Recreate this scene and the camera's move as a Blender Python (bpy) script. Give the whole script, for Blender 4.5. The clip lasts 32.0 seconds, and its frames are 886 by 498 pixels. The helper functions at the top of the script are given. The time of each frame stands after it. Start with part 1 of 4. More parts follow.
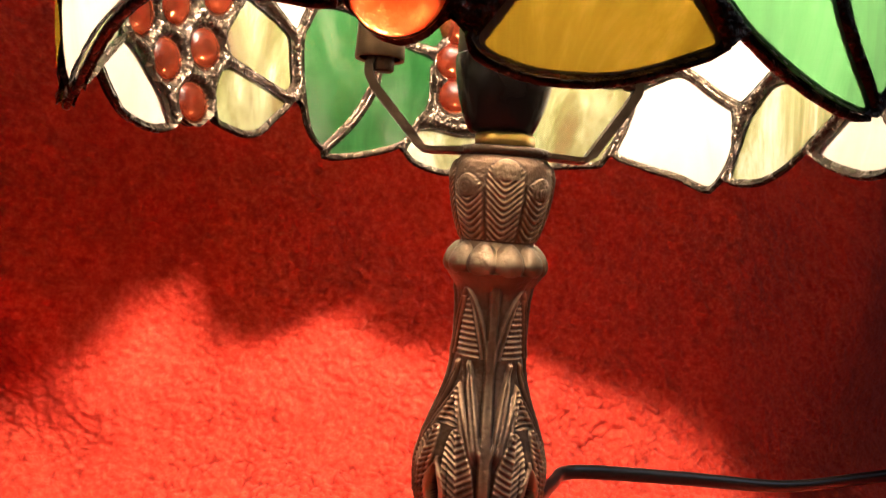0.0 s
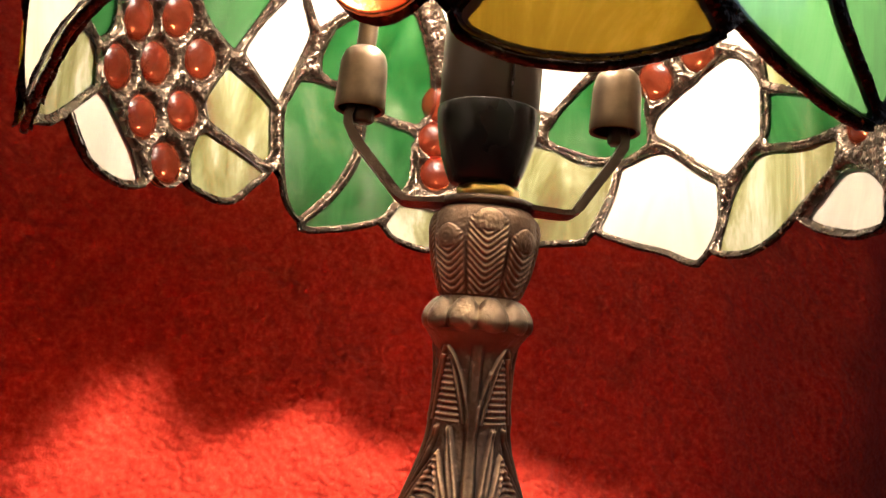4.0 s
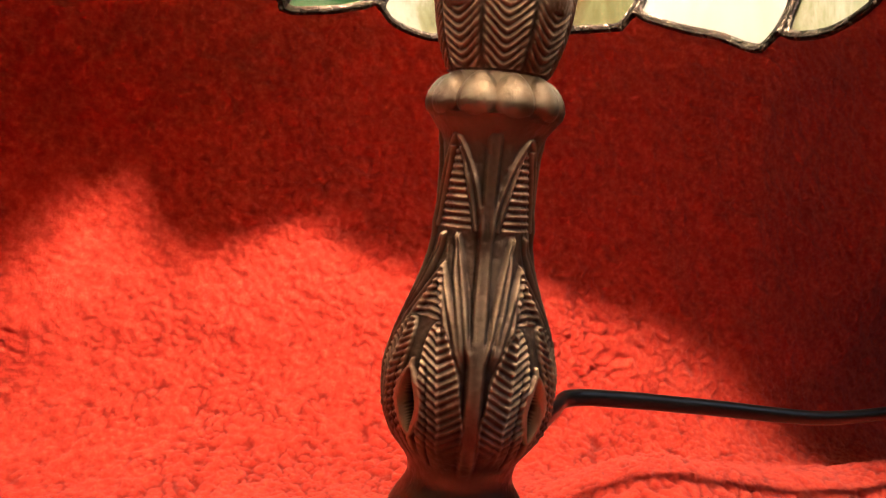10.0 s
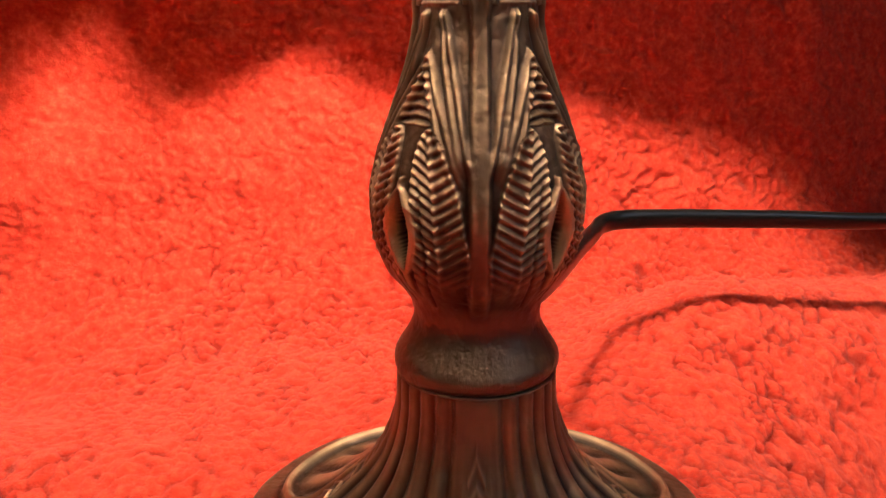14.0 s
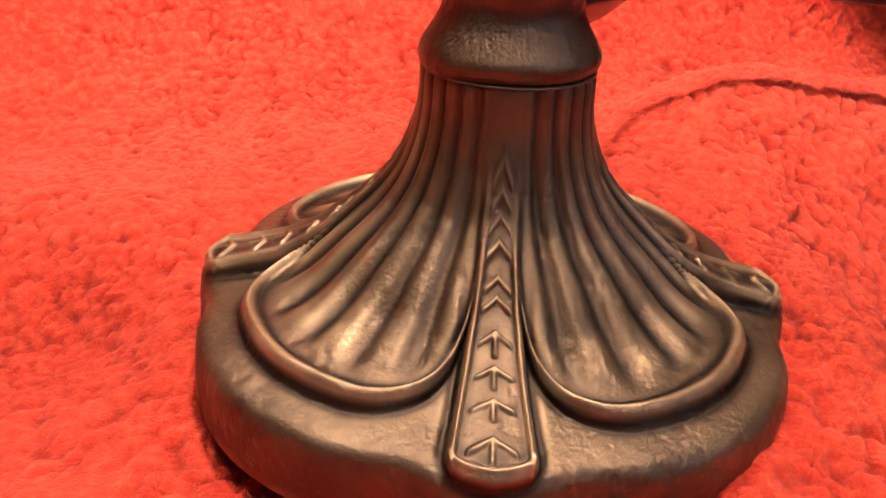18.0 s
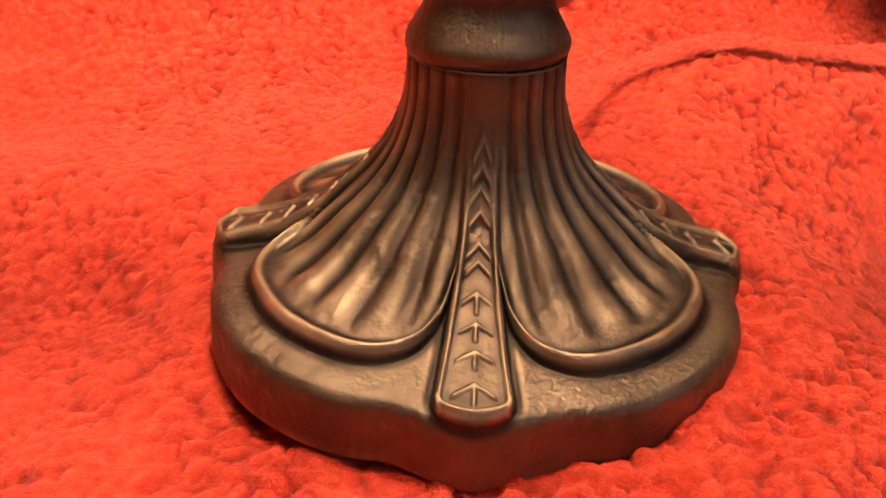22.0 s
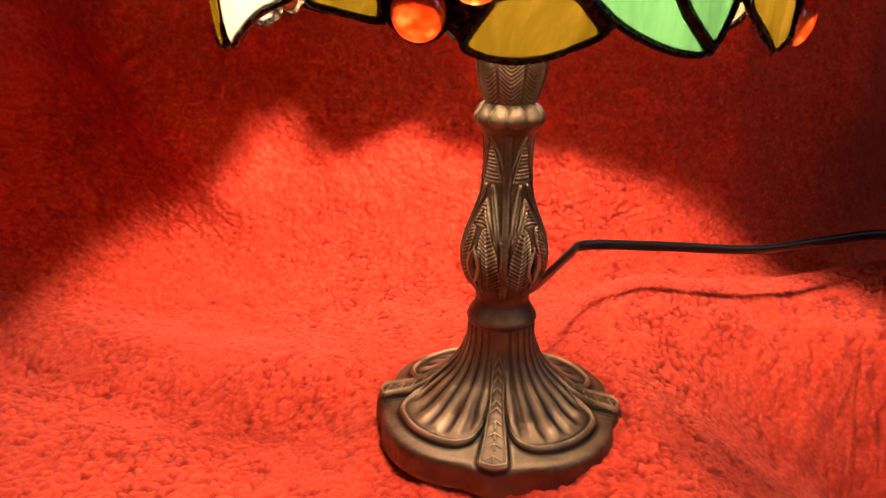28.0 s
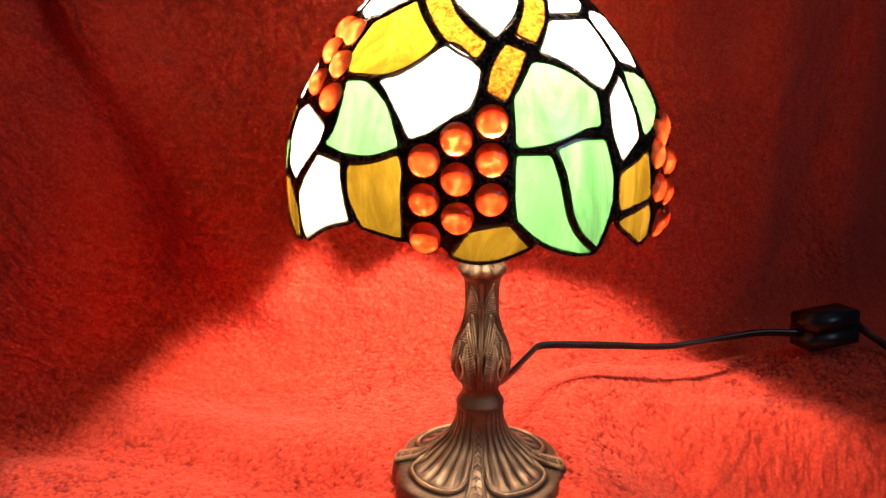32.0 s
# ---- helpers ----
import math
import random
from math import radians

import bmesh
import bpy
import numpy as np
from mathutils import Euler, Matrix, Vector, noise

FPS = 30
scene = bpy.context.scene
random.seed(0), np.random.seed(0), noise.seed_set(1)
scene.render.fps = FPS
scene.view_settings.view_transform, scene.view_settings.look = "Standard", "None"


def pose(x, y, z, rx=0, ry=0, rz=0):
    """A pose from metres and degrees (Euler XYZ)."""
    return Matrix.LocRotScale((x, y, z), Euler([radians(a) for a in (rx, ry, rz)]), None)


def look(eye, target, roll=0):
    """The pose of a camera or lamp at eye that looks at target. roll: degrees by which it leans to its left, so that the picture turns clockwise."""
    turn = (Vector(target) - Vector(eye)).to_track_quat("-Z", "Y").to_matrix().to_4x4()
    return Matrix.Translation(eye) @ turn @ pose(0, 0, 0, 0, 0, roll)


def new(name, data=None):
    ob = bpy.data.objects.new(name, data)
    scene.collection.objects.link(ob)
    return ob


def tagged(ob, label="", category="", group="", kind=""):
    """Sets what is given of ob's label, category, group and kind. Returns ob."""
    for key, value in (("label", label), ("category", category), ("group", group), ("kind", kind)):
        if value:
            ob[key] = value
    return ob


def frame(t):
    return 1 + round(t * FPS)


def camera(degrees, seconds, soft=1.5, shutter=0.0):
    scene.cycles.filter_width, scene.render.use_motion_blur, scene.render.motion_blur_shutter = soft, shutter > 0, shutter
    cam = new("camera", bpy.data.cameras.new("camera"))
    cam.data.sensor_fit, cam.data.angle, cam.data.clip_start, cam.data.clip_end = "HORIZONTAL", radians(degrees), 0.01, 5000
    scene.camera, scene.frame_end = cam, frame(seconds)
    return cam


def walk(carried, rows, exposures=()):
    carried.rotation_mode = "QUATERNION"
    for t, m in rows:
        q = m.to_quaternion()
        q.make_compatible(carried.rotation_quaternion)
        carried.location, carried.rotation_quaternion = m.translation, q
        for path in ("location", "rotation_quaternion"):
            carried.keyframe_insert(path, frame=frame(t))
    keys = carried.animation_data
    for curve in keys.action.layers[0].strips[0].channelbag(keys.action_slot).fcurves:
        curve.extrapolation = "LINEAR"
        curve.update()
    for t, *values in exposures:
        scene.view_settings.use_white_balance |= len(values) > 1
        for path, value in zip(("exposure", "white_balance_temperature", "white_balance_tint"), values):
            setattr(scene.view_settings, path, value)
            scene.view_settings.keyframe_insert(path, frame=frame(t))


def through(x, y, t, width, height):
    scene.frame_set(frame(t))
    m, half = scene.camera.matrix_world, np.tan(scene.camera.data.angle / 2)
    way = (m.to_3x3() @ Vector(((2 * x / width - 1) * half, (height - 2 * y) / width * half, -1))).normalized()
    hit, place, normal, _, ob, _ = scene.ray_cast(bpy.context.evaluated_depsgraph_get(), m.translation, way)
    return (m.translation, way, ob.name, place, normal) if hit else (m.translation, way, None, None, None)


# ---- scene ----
# camera: seconds, eye, target, roll
cam = camera(59.5, 32.0)
PATH = [
    (0, (-0.0126, -0.2180, 0.1640), (-0.0148, -0.0182, 0.1557), 4.43),
    (0.5, (-0.0120, -0.2142, 0.1594), (-0.0167, -0.0143, 0.1543), 4.91),
    (1, (-0.0144, -0.2079, 0.1567), (-0.0150, -0.0079, 0.1604), 5.42),
    (1.5, (-0.0148, -0.2049, 0.1529), (-0.0157, -0.0051, 0.1627), 5.65),
    (2, (-0.0164, -0.2021, 0.1495), (-0.0172, -0.0025, 0.1635), 5.48),
    (2.5, (-0.0151, -0.1986, 0.1423), (-0.0152, 0.0006, 0.1600), 5.70),
    (3, (-0.0134, -0.1982, 0.1391), (-0.0117, 0.0010, 0.1562), 5.77),
    (3.5, (-0.0131, -0.1997, 0.1405), (-0.0111, -0.0007, 0.1604), 5.29),
    (4, (-0.0108, -0.2053, 0.1456), (-0.0107, -0.0067, 0.1697), 5.08),
    (4.5, (-0.0120, -0.2008, 0.1396), (-0.0082, -0.0030, 0.1693), 4.04),
    (6.5, (-0.0162, -0.2030, 0.1393), (-0.0096, -0.0059, 0.1728), 5.29),
    (7, (-0.0157, -0.2009, 0.1364), (-0.0098, -0.0024, 0.1603), 5.26),
    (7.5, (-0.0154, -0.1998, 0.1363), (-0.0110, -0.0007, 0.1548), 5.71),
    (8, (-0.0124, -0.1993, 0.1361), (-0.0076, 0.0004, 0.1465), 5.61),
    (8.5, (-0.0112, -0.1949, 0.1406), (-0.0064, 0.0050, 0.1459), 5.83),
    (9, (-0.0106, -0.1864, 0.1411), (-0.0074, 0.0135, 0.1379), 5.43),
    (9.5, (-0.0091, -0.1749, 0.1383), (-0.0065, 0.0247, 0.1262), 5.47),
    (10, (-0.0094, -0.1656, 0.1381), (-0.0079, 0.0333, 0.1176), 5.26),
    (10.5, (-0.0079, -0.1607, 0.1367), (-0.0071, 0.0379, 0.1130), 4.92),
    (11, (-0.0077, -0.1554, 0.1353), (-0.0072, 0.0422, 0.1044), 4.60),
    (11.5, (-0.0079, -0.1494, 0.1326), (-0.0089, 0.0472, 0.0959), 4.24),
    (12, (-0.0071, -0.1455, 0.1300), (-0.0104, 0.0486, 0.0822), 1.86),
    (12.5, (-0.0043, -0.1418, 0.1287), (-0.0114, 0.0499, 0.0720), -0.68),
    (13, (-0.0016, -0.1400, 0.1330), (-0.0102, 0.0515, 0.0760), -1.05),
    (13.5, (-0.0005, -0.1365, 0.1299), (-0.0082, 0.0548, 0.0723), -0.58),
    (14, (-0.0013, -0.1342, 0.1253), (-0.0082, 0.0569, 0.0666), -0.43),
    (14.5, (-0.0007, -0.1347, 0.1196), (-0.0067, 0.0559, 0.0595), -0.15),
    (16.5, (-0.0052, -0.1342, 0.1130), (-0.0107, 0.0519, 0.0399), 1.77),
    (17, (-0.0033, -0.1319, 0.1077), (-0.0083, 0.0519, 0.0289), 1.57),
    (17.5, (-0.0051, -0.1302, 0.1049), (-0.0095, 0.0490, 0.0161), 1.98),
    (18, (-0.0059, -0.1313, 0.0951), (-0.0107, 0.0453, 0.0013), 2.94),
    (18.5, (-0.0052, -0.1309, 0.0927), (-0.0097, 0.0426, -0.0069), 3.08),
    (19, (-0.0029, -0.1283, 0.0929), (-0.0079, 0.0427, -0.0108), 1.61),
    (19.5, (-0.0011, -0.1271, 0.0923), (-0.0077, 0.0440, -0.0110), 0.55),
    (20, (-0.0012, -0.1270, 0.0909), (-0.0084, 0.0427, -0.0148), 0.65),
    (20.5, (-0.0013, -0.1276, 0.0906), (-0.0075, 0.0432, -0.0133), 1.06),
    (21, (-0.0023, -0.1295, 0.0930), (-0.0073, 0.0409, -0.0114), 1.31),
    (21.5, (-0.0032, -0.1353, 0.0979), (-0.0077, 0.0363, -0.0048), 1.53),
    (22, (-0.0031, -0.1438, 0.1031), (-0.0077, 0.0283, 0.0013), 2.01),
    (22.5, (-0.0033, -0.1526, 0.1107), (-0.0080, 0.0214, 0.0122), 2.14),
    (23, (-0.0041, -0.1623, 0.1173), (-0.0082, 0.0121, 0.0195), 2.17),
    (23.5, (-0.0077, -0.1720, 0.1262), (-0.0149, 0.0055, 0.0342), 1.87),
    (24, (-0.0078, -0.1854, 0.1407), (-0.0167, -0.0069, 0.0509), 2.54),
    (24.5, (-0.0070, -0.2017, 0.1509), (-0.0184, -0.0229, 0.0620), 2.42),
    (25, (-0.0079, -0.2201, 0.1625), (-0.0210, -0.0403, 0.0757), 2.51),
    (25.5, (-0.0064, -0.2328, 0.1700), (-0.0214, -0.0524, 0.0850), 1.78),
    (27.5, (0.0033, -0.2979, 0.1992), (-0.0154, -0.1124, 0.1268), 1.32),
    (28, (0.0057, -0.3166, 0.2096), (-0.0134, -0.1298, 0.1408), 0.73),
    (28.5, (0.0060, -0.3322, 0.2189), (-0.0134, -0.1448, 0.1520), 0.46),
    (29, (0.0065, -0.3474, 0.2251), (-0.0135, -0.1600, 0.1582), -0.16),
    (29.5, (0.0091, -0.3616, 0.2356), (-0.0069, -0.1729, 0.1713), 0.42),
    (30, (0.0072, -0.3734, 0.2436), (-0.0085, -0.1843, 0.1805), 0.35),
    (30.5, (0.0073, -0.3913, 0.2549), (-0.0106, -0.2023, 0.1922), 0.17),
    (31, (0.0112, -0.4108, 0.2641), (-0.0050, -0.2212, 0.2026), 0.36),
    (31.5, (0.0140, -0.4331, 0.2800), (-0.0030, -0.2422, 0.2227), 0.18),
    (32, (0.0166, -0.4537, 0.2886), (-0.0007, -0.2616, 0.2357), 0.22),
]
walk(cam, [(t, look(e, g, r)) for t, e, g, r in PATH], [(0, 0.3, 6200, 10), (2, 0.35, 6000, 10), (4, -0.05, 6000, 10), (7, -0.52, 5900, 10), (9, -0.35, 6000, 10), (11, 0.15, 6200, 10), (14, 0.2, 6300, 10), (17, 0.3, 6200, 10), (18, 0.40, 5900, 10), (20, 0.62, 5700, 10), (22, 0.24, 6700, 10), (25, 0.16, 6700, 10), (28, 0.18, 6700, 10), (30, 0.60, 6300, 10), (31, 0.65, 6200, 10), (32, 0.52, 6200, 10)])

# ---- world, lamps, exposure ----
scene.view_settings.exposure = 0.0
world = bpy.data.worlds.new("world")
scene.world = world
world.use_nodes = True
world.node_tree.nodes["Background"].inputs[0].default_value = (0.55, 0.65, 0.9, 1)
world.node_tree.nodes["Background"].inputs[1].default_value = 0.15

BULB_POWER = 2500.0
WINDOW_WATTS = 6.0


def area_lamp(name, m, sx, sy, watts, color):
    data = bpy.data.lights.new(name, "AREA")
    data.shape, data.size, data.size_y, data.energy, data.color = "RECTANGLE", sx, sy, watts, color
    ob = new(name, data)
    ob.matrix_world = m
    return ob


area_lamp("window_light", pose(1.57, -1.00, 1.30, 0, 90, 0), 1.10, 0.70, WINDOW_WATTS, (0.62, 0.74, 1.0))


# ---- materials ----
class Mat:
    """A small builder for node materials."""

    def __init__(self, name):
        self.m = bpy.data.materials.new(name)
        self.m.use_nodes = True
        self.t = self.m.node_tree
        self.t.nodes.clear()
        self.out = self.t.nodes.new("ShaderNodeOutputMaterial")

    def node(self, kind, inputs=None, **attrs):
        n = self.t.nodes.new(kind)
        for k, v in attrs.items():
            setattr(n, k, v)
        for k, v in (inputs or {}).items():
            if isinstance(v, bpy.types.NodeSocket):
                self.t.links.new(v, n.inputs[k])
            else:
                n.inputs[k].default_value = v
        return n

    def coords(self, scale=(1, 1, 1)):
        c = self.node("ShaderNodeTexCoord")
        mp = self.node("ShaderNodeMapping", {"Vector": c.outputs["Object"], "Scale": scale})
        return mp.outputs[0]

    def noise(self, vec, scale, detail=3.0, rough=0.55, distort=0.0):
        return self.node("ShaderNodeTexNoise", {"Vector": vec, "Scale": scale, "Detail": detail, "Roughness": rough, "Distortion": distort}).outputs[0]

    def ramp(self, fac, *stops):
        n = self.node("ShaderNodeValToRGB", {"Fac": fac})
        while len(n.color_ramp.elements) < len(stops):
            n.color_ramp.elements.new(0.5)
        for e, (p, c) in zip(n.color_ramp.elements, stops):
            e.position, e.color = p, (*c, 1) if len(c) == 3 else c
        return n.outputs[0]

    def bump(self, height, strength, distance):
        return self.node("ShaderNodeBump", {"Height": height, "Strength": strength, "Distance": distance}).outputs[0]

    def sheen(self, most):
        """Gloss that grows towards grazing view, the same from both sides."""
        w = self.node("ShaderNodeLayerWeight", {"Blend": 0.5}).outputs["Facing"]
        p = self.node("ShaderNodeMath", {0: w, 1: 5.0}, operation="POWER").outputs[0]
        return self.node("ShaderNodeMath", {0: p, 1: most, 2: 0.04}, operation="MULTIPLY_ADD").outputs[0]

    def done(self, shader):
        self.t.links.new(shader, self.out.inputs[0])
        return self.m


def grey(v):
    return (v, v, v)


def fleece_material(name):
    """Red polyester fleece: matt, with a soft fuzz."""
    k = Mat(name)
    v = k.coords()
    big = k.noise(v, 9.0, 3)
    mid = k.noise(v, 420.0, 3, 0.6)
    fine = k.noise(v, 1500.0, 3, 0.7)
    col = k.ramp(mid, (0.30, (0.47, 0.029, 0.014)), (0.50, (0.585, 0.048, 0.0225)), (0.68, (0.69, 0.082, 0.039)))
    col2 = k.node("ShaderNodeMix", {0: k.ramp(big, (0.3, grey(0)), (0.75, grey(0.35))), 6: col, 7: (0.56, 0.041, 0.0195, 1)}, data_type="RGBA").outputs[2]
    tuft_shading = k.node("ShaderNodeAttribute", attribute_name="wear_or_shade").outputs["Fac"]          # shade between the tufts, painted in: dark creases, pale tips
    tint = k.ramp(tuft_shading, (0.10, (0.46, 0.33, 0.31)), (0.45, (0.90, 0.81, 0.79)), (0.85, (1.06, 1.24, 1.22)))
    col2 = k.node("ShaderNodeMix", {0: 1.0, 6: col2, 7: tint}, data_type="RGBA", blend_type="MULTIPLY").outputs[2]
    h = k.node("ShaderNodeMath", {0: mid, 1: fine}, operation="ADD").outputs[0]
    n = k.bump(h, 0.75, 0.0010)
    b = k.node("ShaderNodeBsdfPrincipled", {"Base Color": col2, "Roughness": 0.95, "Normal": n,
                                            "Sheen Weight": 0.18, "Sheen Roughness": 0.6, "Sheen Tint": (1, 0.42, 0.38, 1), "Specular IOR Level": 0.1})
    return k.done(b.outputs[0])


def bronze_material(name="antique_bronze", low=(0.104, 0.064, 0.040), high=(0.47, 0.328, 0.200), rough=0.40, cast=True):
    """Cast bronze: dark patina in the hollows, rubbed metal on the raised edges."""
    k = Mat(name)
    v = k.coords()
    if cast:
        edge = k.ramp(k.node("ShaderNodeAttribute", attribute_name="wear_or_shade").outputs["Fac"], (0.12, grey(0)), (0.85, grey(1)))
    else:
        edge = k.ramp(k.noise(v, 35.0, 3), (0.35, grey(0.2)), (0.65, grey(0.8)))
    wear_or_shade = k.noise(v, 60.0, 4)
    grain = k.noise(k.coords((1, 1, 0.4)), 700.0, 5, 0.7)
    mixf = k.node("ShaderNodeMath", {0: edge, 1: k.ramp(wear_or_shade, (0.3, grey(0.45)), (0.7, grey(1.1)))}, operation="MULTIPLY", use_clamp=True).outputs[0]
    mid = tuple(0.78 * a + 0.22 * b for a, b in zip(low, high))
    deep = tuple(0.34 * a for a in low)
    col = k.ramp(mixf, (0.0, deep), (0.24, low), (0.48, mid), (0.95, high))
    r = k.ramp(grain, (0.3, grey(rough - 0.06)), (0.7, grey(rough + 0.12)))
    dents = k.ramp(k.noise(v, 170.0, 3, 0.6), (0.28, grey(0)), (0.50, grey(1)))
    rubbed = k.node("ShaderNodeMath", {0: grain, 1: wear_or_shade}, operation="ADD").outputs[0]
    n = k.bump(k.node("ShaderNodeMath", {0: rubbed, 1: dents}, operation="ADD").outputs[0], 0.45, 0.0006)
    b = k.node("ShaderNodeBsdfPrincipled", {"Base Color": col, "Metallic": 0.70, "Roughness": r, "Normal": n})
    return k.done(b.outputs[0])


def plain_material(name, color, rough=0.5, metal=0.0, spot=0.15, scale=120.0, bump=0.05, gloss=0.5):
    k = Mat(name)
    v = k.coords()
    nz = k.noise(v, scale, 4)
    dark = tuple(c * (1 - spot) for c in color)
    light = tuple(min(1, c * (1 + spot)) for c in color)
    col = k.ramp(nz, (0.3, dark), (0.7, light))
    b = k.node("ShaderNodeBsdfPrincipled", {"Base Color": col, "Metallic": metal, "Roughness": rough, "Specular IOR Level": gloss, "Normal": k.bump(nz, bump, 0.0004)})
    return k.done(b.outputs[0])


def glass_material(name, inner, lit, through=0.8, scale=(25, 25, 7), contrast=0.25, inside=None, relief_scale=90.0, relief=0.25):
    """Opalescent art glass: streaked; inner is its colour by reflected light, lit its colour with the light behind it."""
    k = Mat(name)
    info = k.node("ShaderNodeObjectInfo").outputs["Random"]
    c = k.node("ShaderNodeTexCoord").outputs["Object"]
    shift = k.node("ShaderNodeVectorMath", {0: c, 1: k.node("ShaderNodeCombineXYZ", {0: info, 1: info, 2: info}).outputs[0]}, operation="ADD").outputs[0]
    turned = k.node("ShaderNodeMapping", {"Vector": shift, "Rotation": (0.3, 0.2, 0.5), "Scale": scale}).outputs[0]
    s = k.noise(turned, 1.6, 6, 0.65, 1.4)

    def streaks(color):
        pale = tuple(min(1.0, x * (1 + contrast)) for x in color)
        deep = tuple(x * (1 - contrast) for x in color)
        return k.ramp(s, (0.36, deep), (0.50, color), (0.64, pale))
    bumps = k.noise(shift, relief_scale, 2)
    n = k.bump(bumps, relief, 0.001)
    d = k.node("ShaderNodeBsdfDiffuse", {"Color": k.ramp(s, *inside) if inside else streaks(inner), "Normal": n}).outputs[0]
    tr = k.node("ShaderNodeBsdfTranslucent", {"Color": streaks(lit), "Normal": n}).outputs[0]
    body = k.node("ShaderNodeMixShader", {0: through, 1: d, 2: tr}).outputs[0]
    g = k.node("ShaderNodeBsdfGlossy", {"Color": (1, 1, 1, 1), "Roughness": 0.10, "Normal": n}).outputs[0]
    return k.done(k.node("ShaderNodeMixShader", {0: k.sheen(0.3), 1: body, 2: g}).outputs[0])


def clear_material(name, rough=0.08, bump=0.2):
    """The clear inner skin of a pane, or of the bulb."""
    k = Mat(name)
    n = k.bump(k.noise(k.coords(), 110.0, 3), bump, 0.0008)
    t = k.node("ShaderNodeBsdfTransparent", {"Color": (0.97, 0.97, 0.96, 1)}).outputs[0]
    g = k.node("ShaderNodeBsdfGlossy", {"Color": (1, 1, 1, 1), "Roughness": rough, "Normal": n}).outputs[0]
    return k.done(k.node("ShaderNodeMixShader", {0: k.sheen(0.5), 1: t, 2: g}).outputs[0])


def solder_material():
    """Patinated solder: dark and lumpy, with bare bright flecks."""
    k = Mat("patinated_solder")
    v = k.coords()
    lumps, fine = k.noise(v, 240.0, 3), k.noise(v, 620.0, 3, 0.6)
    both = k.node("ShaderNodeMath", {0: lumps, 1: fine}, operation="ADD").outputs[0]
    col = k.ramp(fine, (0.35, (0.010, 0.006, 0.004)), (0.56, (0.030, 0.020, 0.013)), (0.74, (0.16, 0.12, 0.085)))
    b = k.node("ShaderNodeBsdfPrincipled", {"Base Color": col, "Metallic": 0.9, "Roughness": k.ramp(lumps, (0.3, grey(0.16)), (0.7, grey(0.36))),
                                            "Normal": k.bump(both, 0.8, 0.0008)})
    return k.done(b.outputs[0])


def nugget_coords(k):
    info = k.node("ShaderNodeObjectInfo").outputs["Random"]
    c = k.node("ShaderNodeTexCoord").outputs["Object"]
    return k.node("ShaderNodeVectorMath", {0: c, 1: k.node("ShaderNodeCombineXYZ", {0: info, 1: info, 2: info}).outputs[0]}, operation="ADD").outputs[0]


def nugget_material():
    """The domed red face of a nugget: glows and bends the light of the bulb."""
    k = Mat("red_glass_nugget")
    s = k.noise(nugget_coords(k), 210.0, 5, 0.65)
    col = k.ramp(s, (0.34, (0.34, 0.008, 0.002)), (0.52, (0.90, 0.070, 0.013)), (0.68, (1.0, 0.40, 0.15)))
    info = k.node("ShaderNodeObjectInfo").outputs["Random"]
    col = k.node("ShaderNodeMix", {0: k.ramp(info, (0.0, grey(0)), (1.0, grey(0.4))), 6: col, 7: (0.66, 0.07, 0.015, 1)}, data_type="RGBA").outputs[2]
    n = k.bump(s, 0.6, 0.0014)
    tr = k.node("ShaderNodeBsdfTranslucent", {"Color": col, "Normal": n}).outputs[0]
    gl = k.node("ShaderNodeBsdfRefraction", {"Color": (1.0, 0.54, 0.28, 1), "Roughness": 0.44, "IOR": 1.45, "Normal": n}).outputs[0]
    body = k.node("ShaderNodeMixShader", {0: 0.52, 1: tr, 2: gl}).outputs[0]
    g = k.node("ShaderNodeBsdfGlossy", {"Color": (1, 1, 1, 1), "Roughness": 0.07}).outputs[0]
    return k.done(k.node("ShaderNodeMixShader", {0: k.sheen(0.25), 1: body, 2: g}).outputs[0])


def nugget_back_material():
    """The flat cast back of a nugget: dull and brownish."""
    k = Mat("dull_nugget_back")
    s = k.noise(nugget_coords(k), 260.0, 4)
    d = k.node("ShaderNodeBsdfDiffuse", {"Color": k.ramp(s, (0.3, (0.008, 0.0016, 0.0006)), (0.7, (0.040, 0.008, 0.003)))}).outputs[0]
    t = k.node("ShaderNodeBsdfTransparent", {"Color": (1.0, 0.50, 0.30, 1)}).outputs[0]
    body = k.node("ShaderNodeMixShader", {0: 0.46, 1: d, 2: t}).outputs[0]
    g = k.node("ShaderNodeBsdfGlossy", {"Color": (1, 1, 1, 1), "Roughness": 0.25, "Normal": k.bump(s, 0.5, 0.0006)}).outputs[0]
    return k.done(k.node("ShaderNodeMixShader", {0: 0.003, 1: body, 2: g}).outputs[0])


def bulb_material():
    k = Mat("glowing_bulb")
    return k.done(k.node("ShaderNodeEmission", {"Color": (1.0, 0.78, 0.585, 1), "Strength": BULB_POWER}).outputs[0])


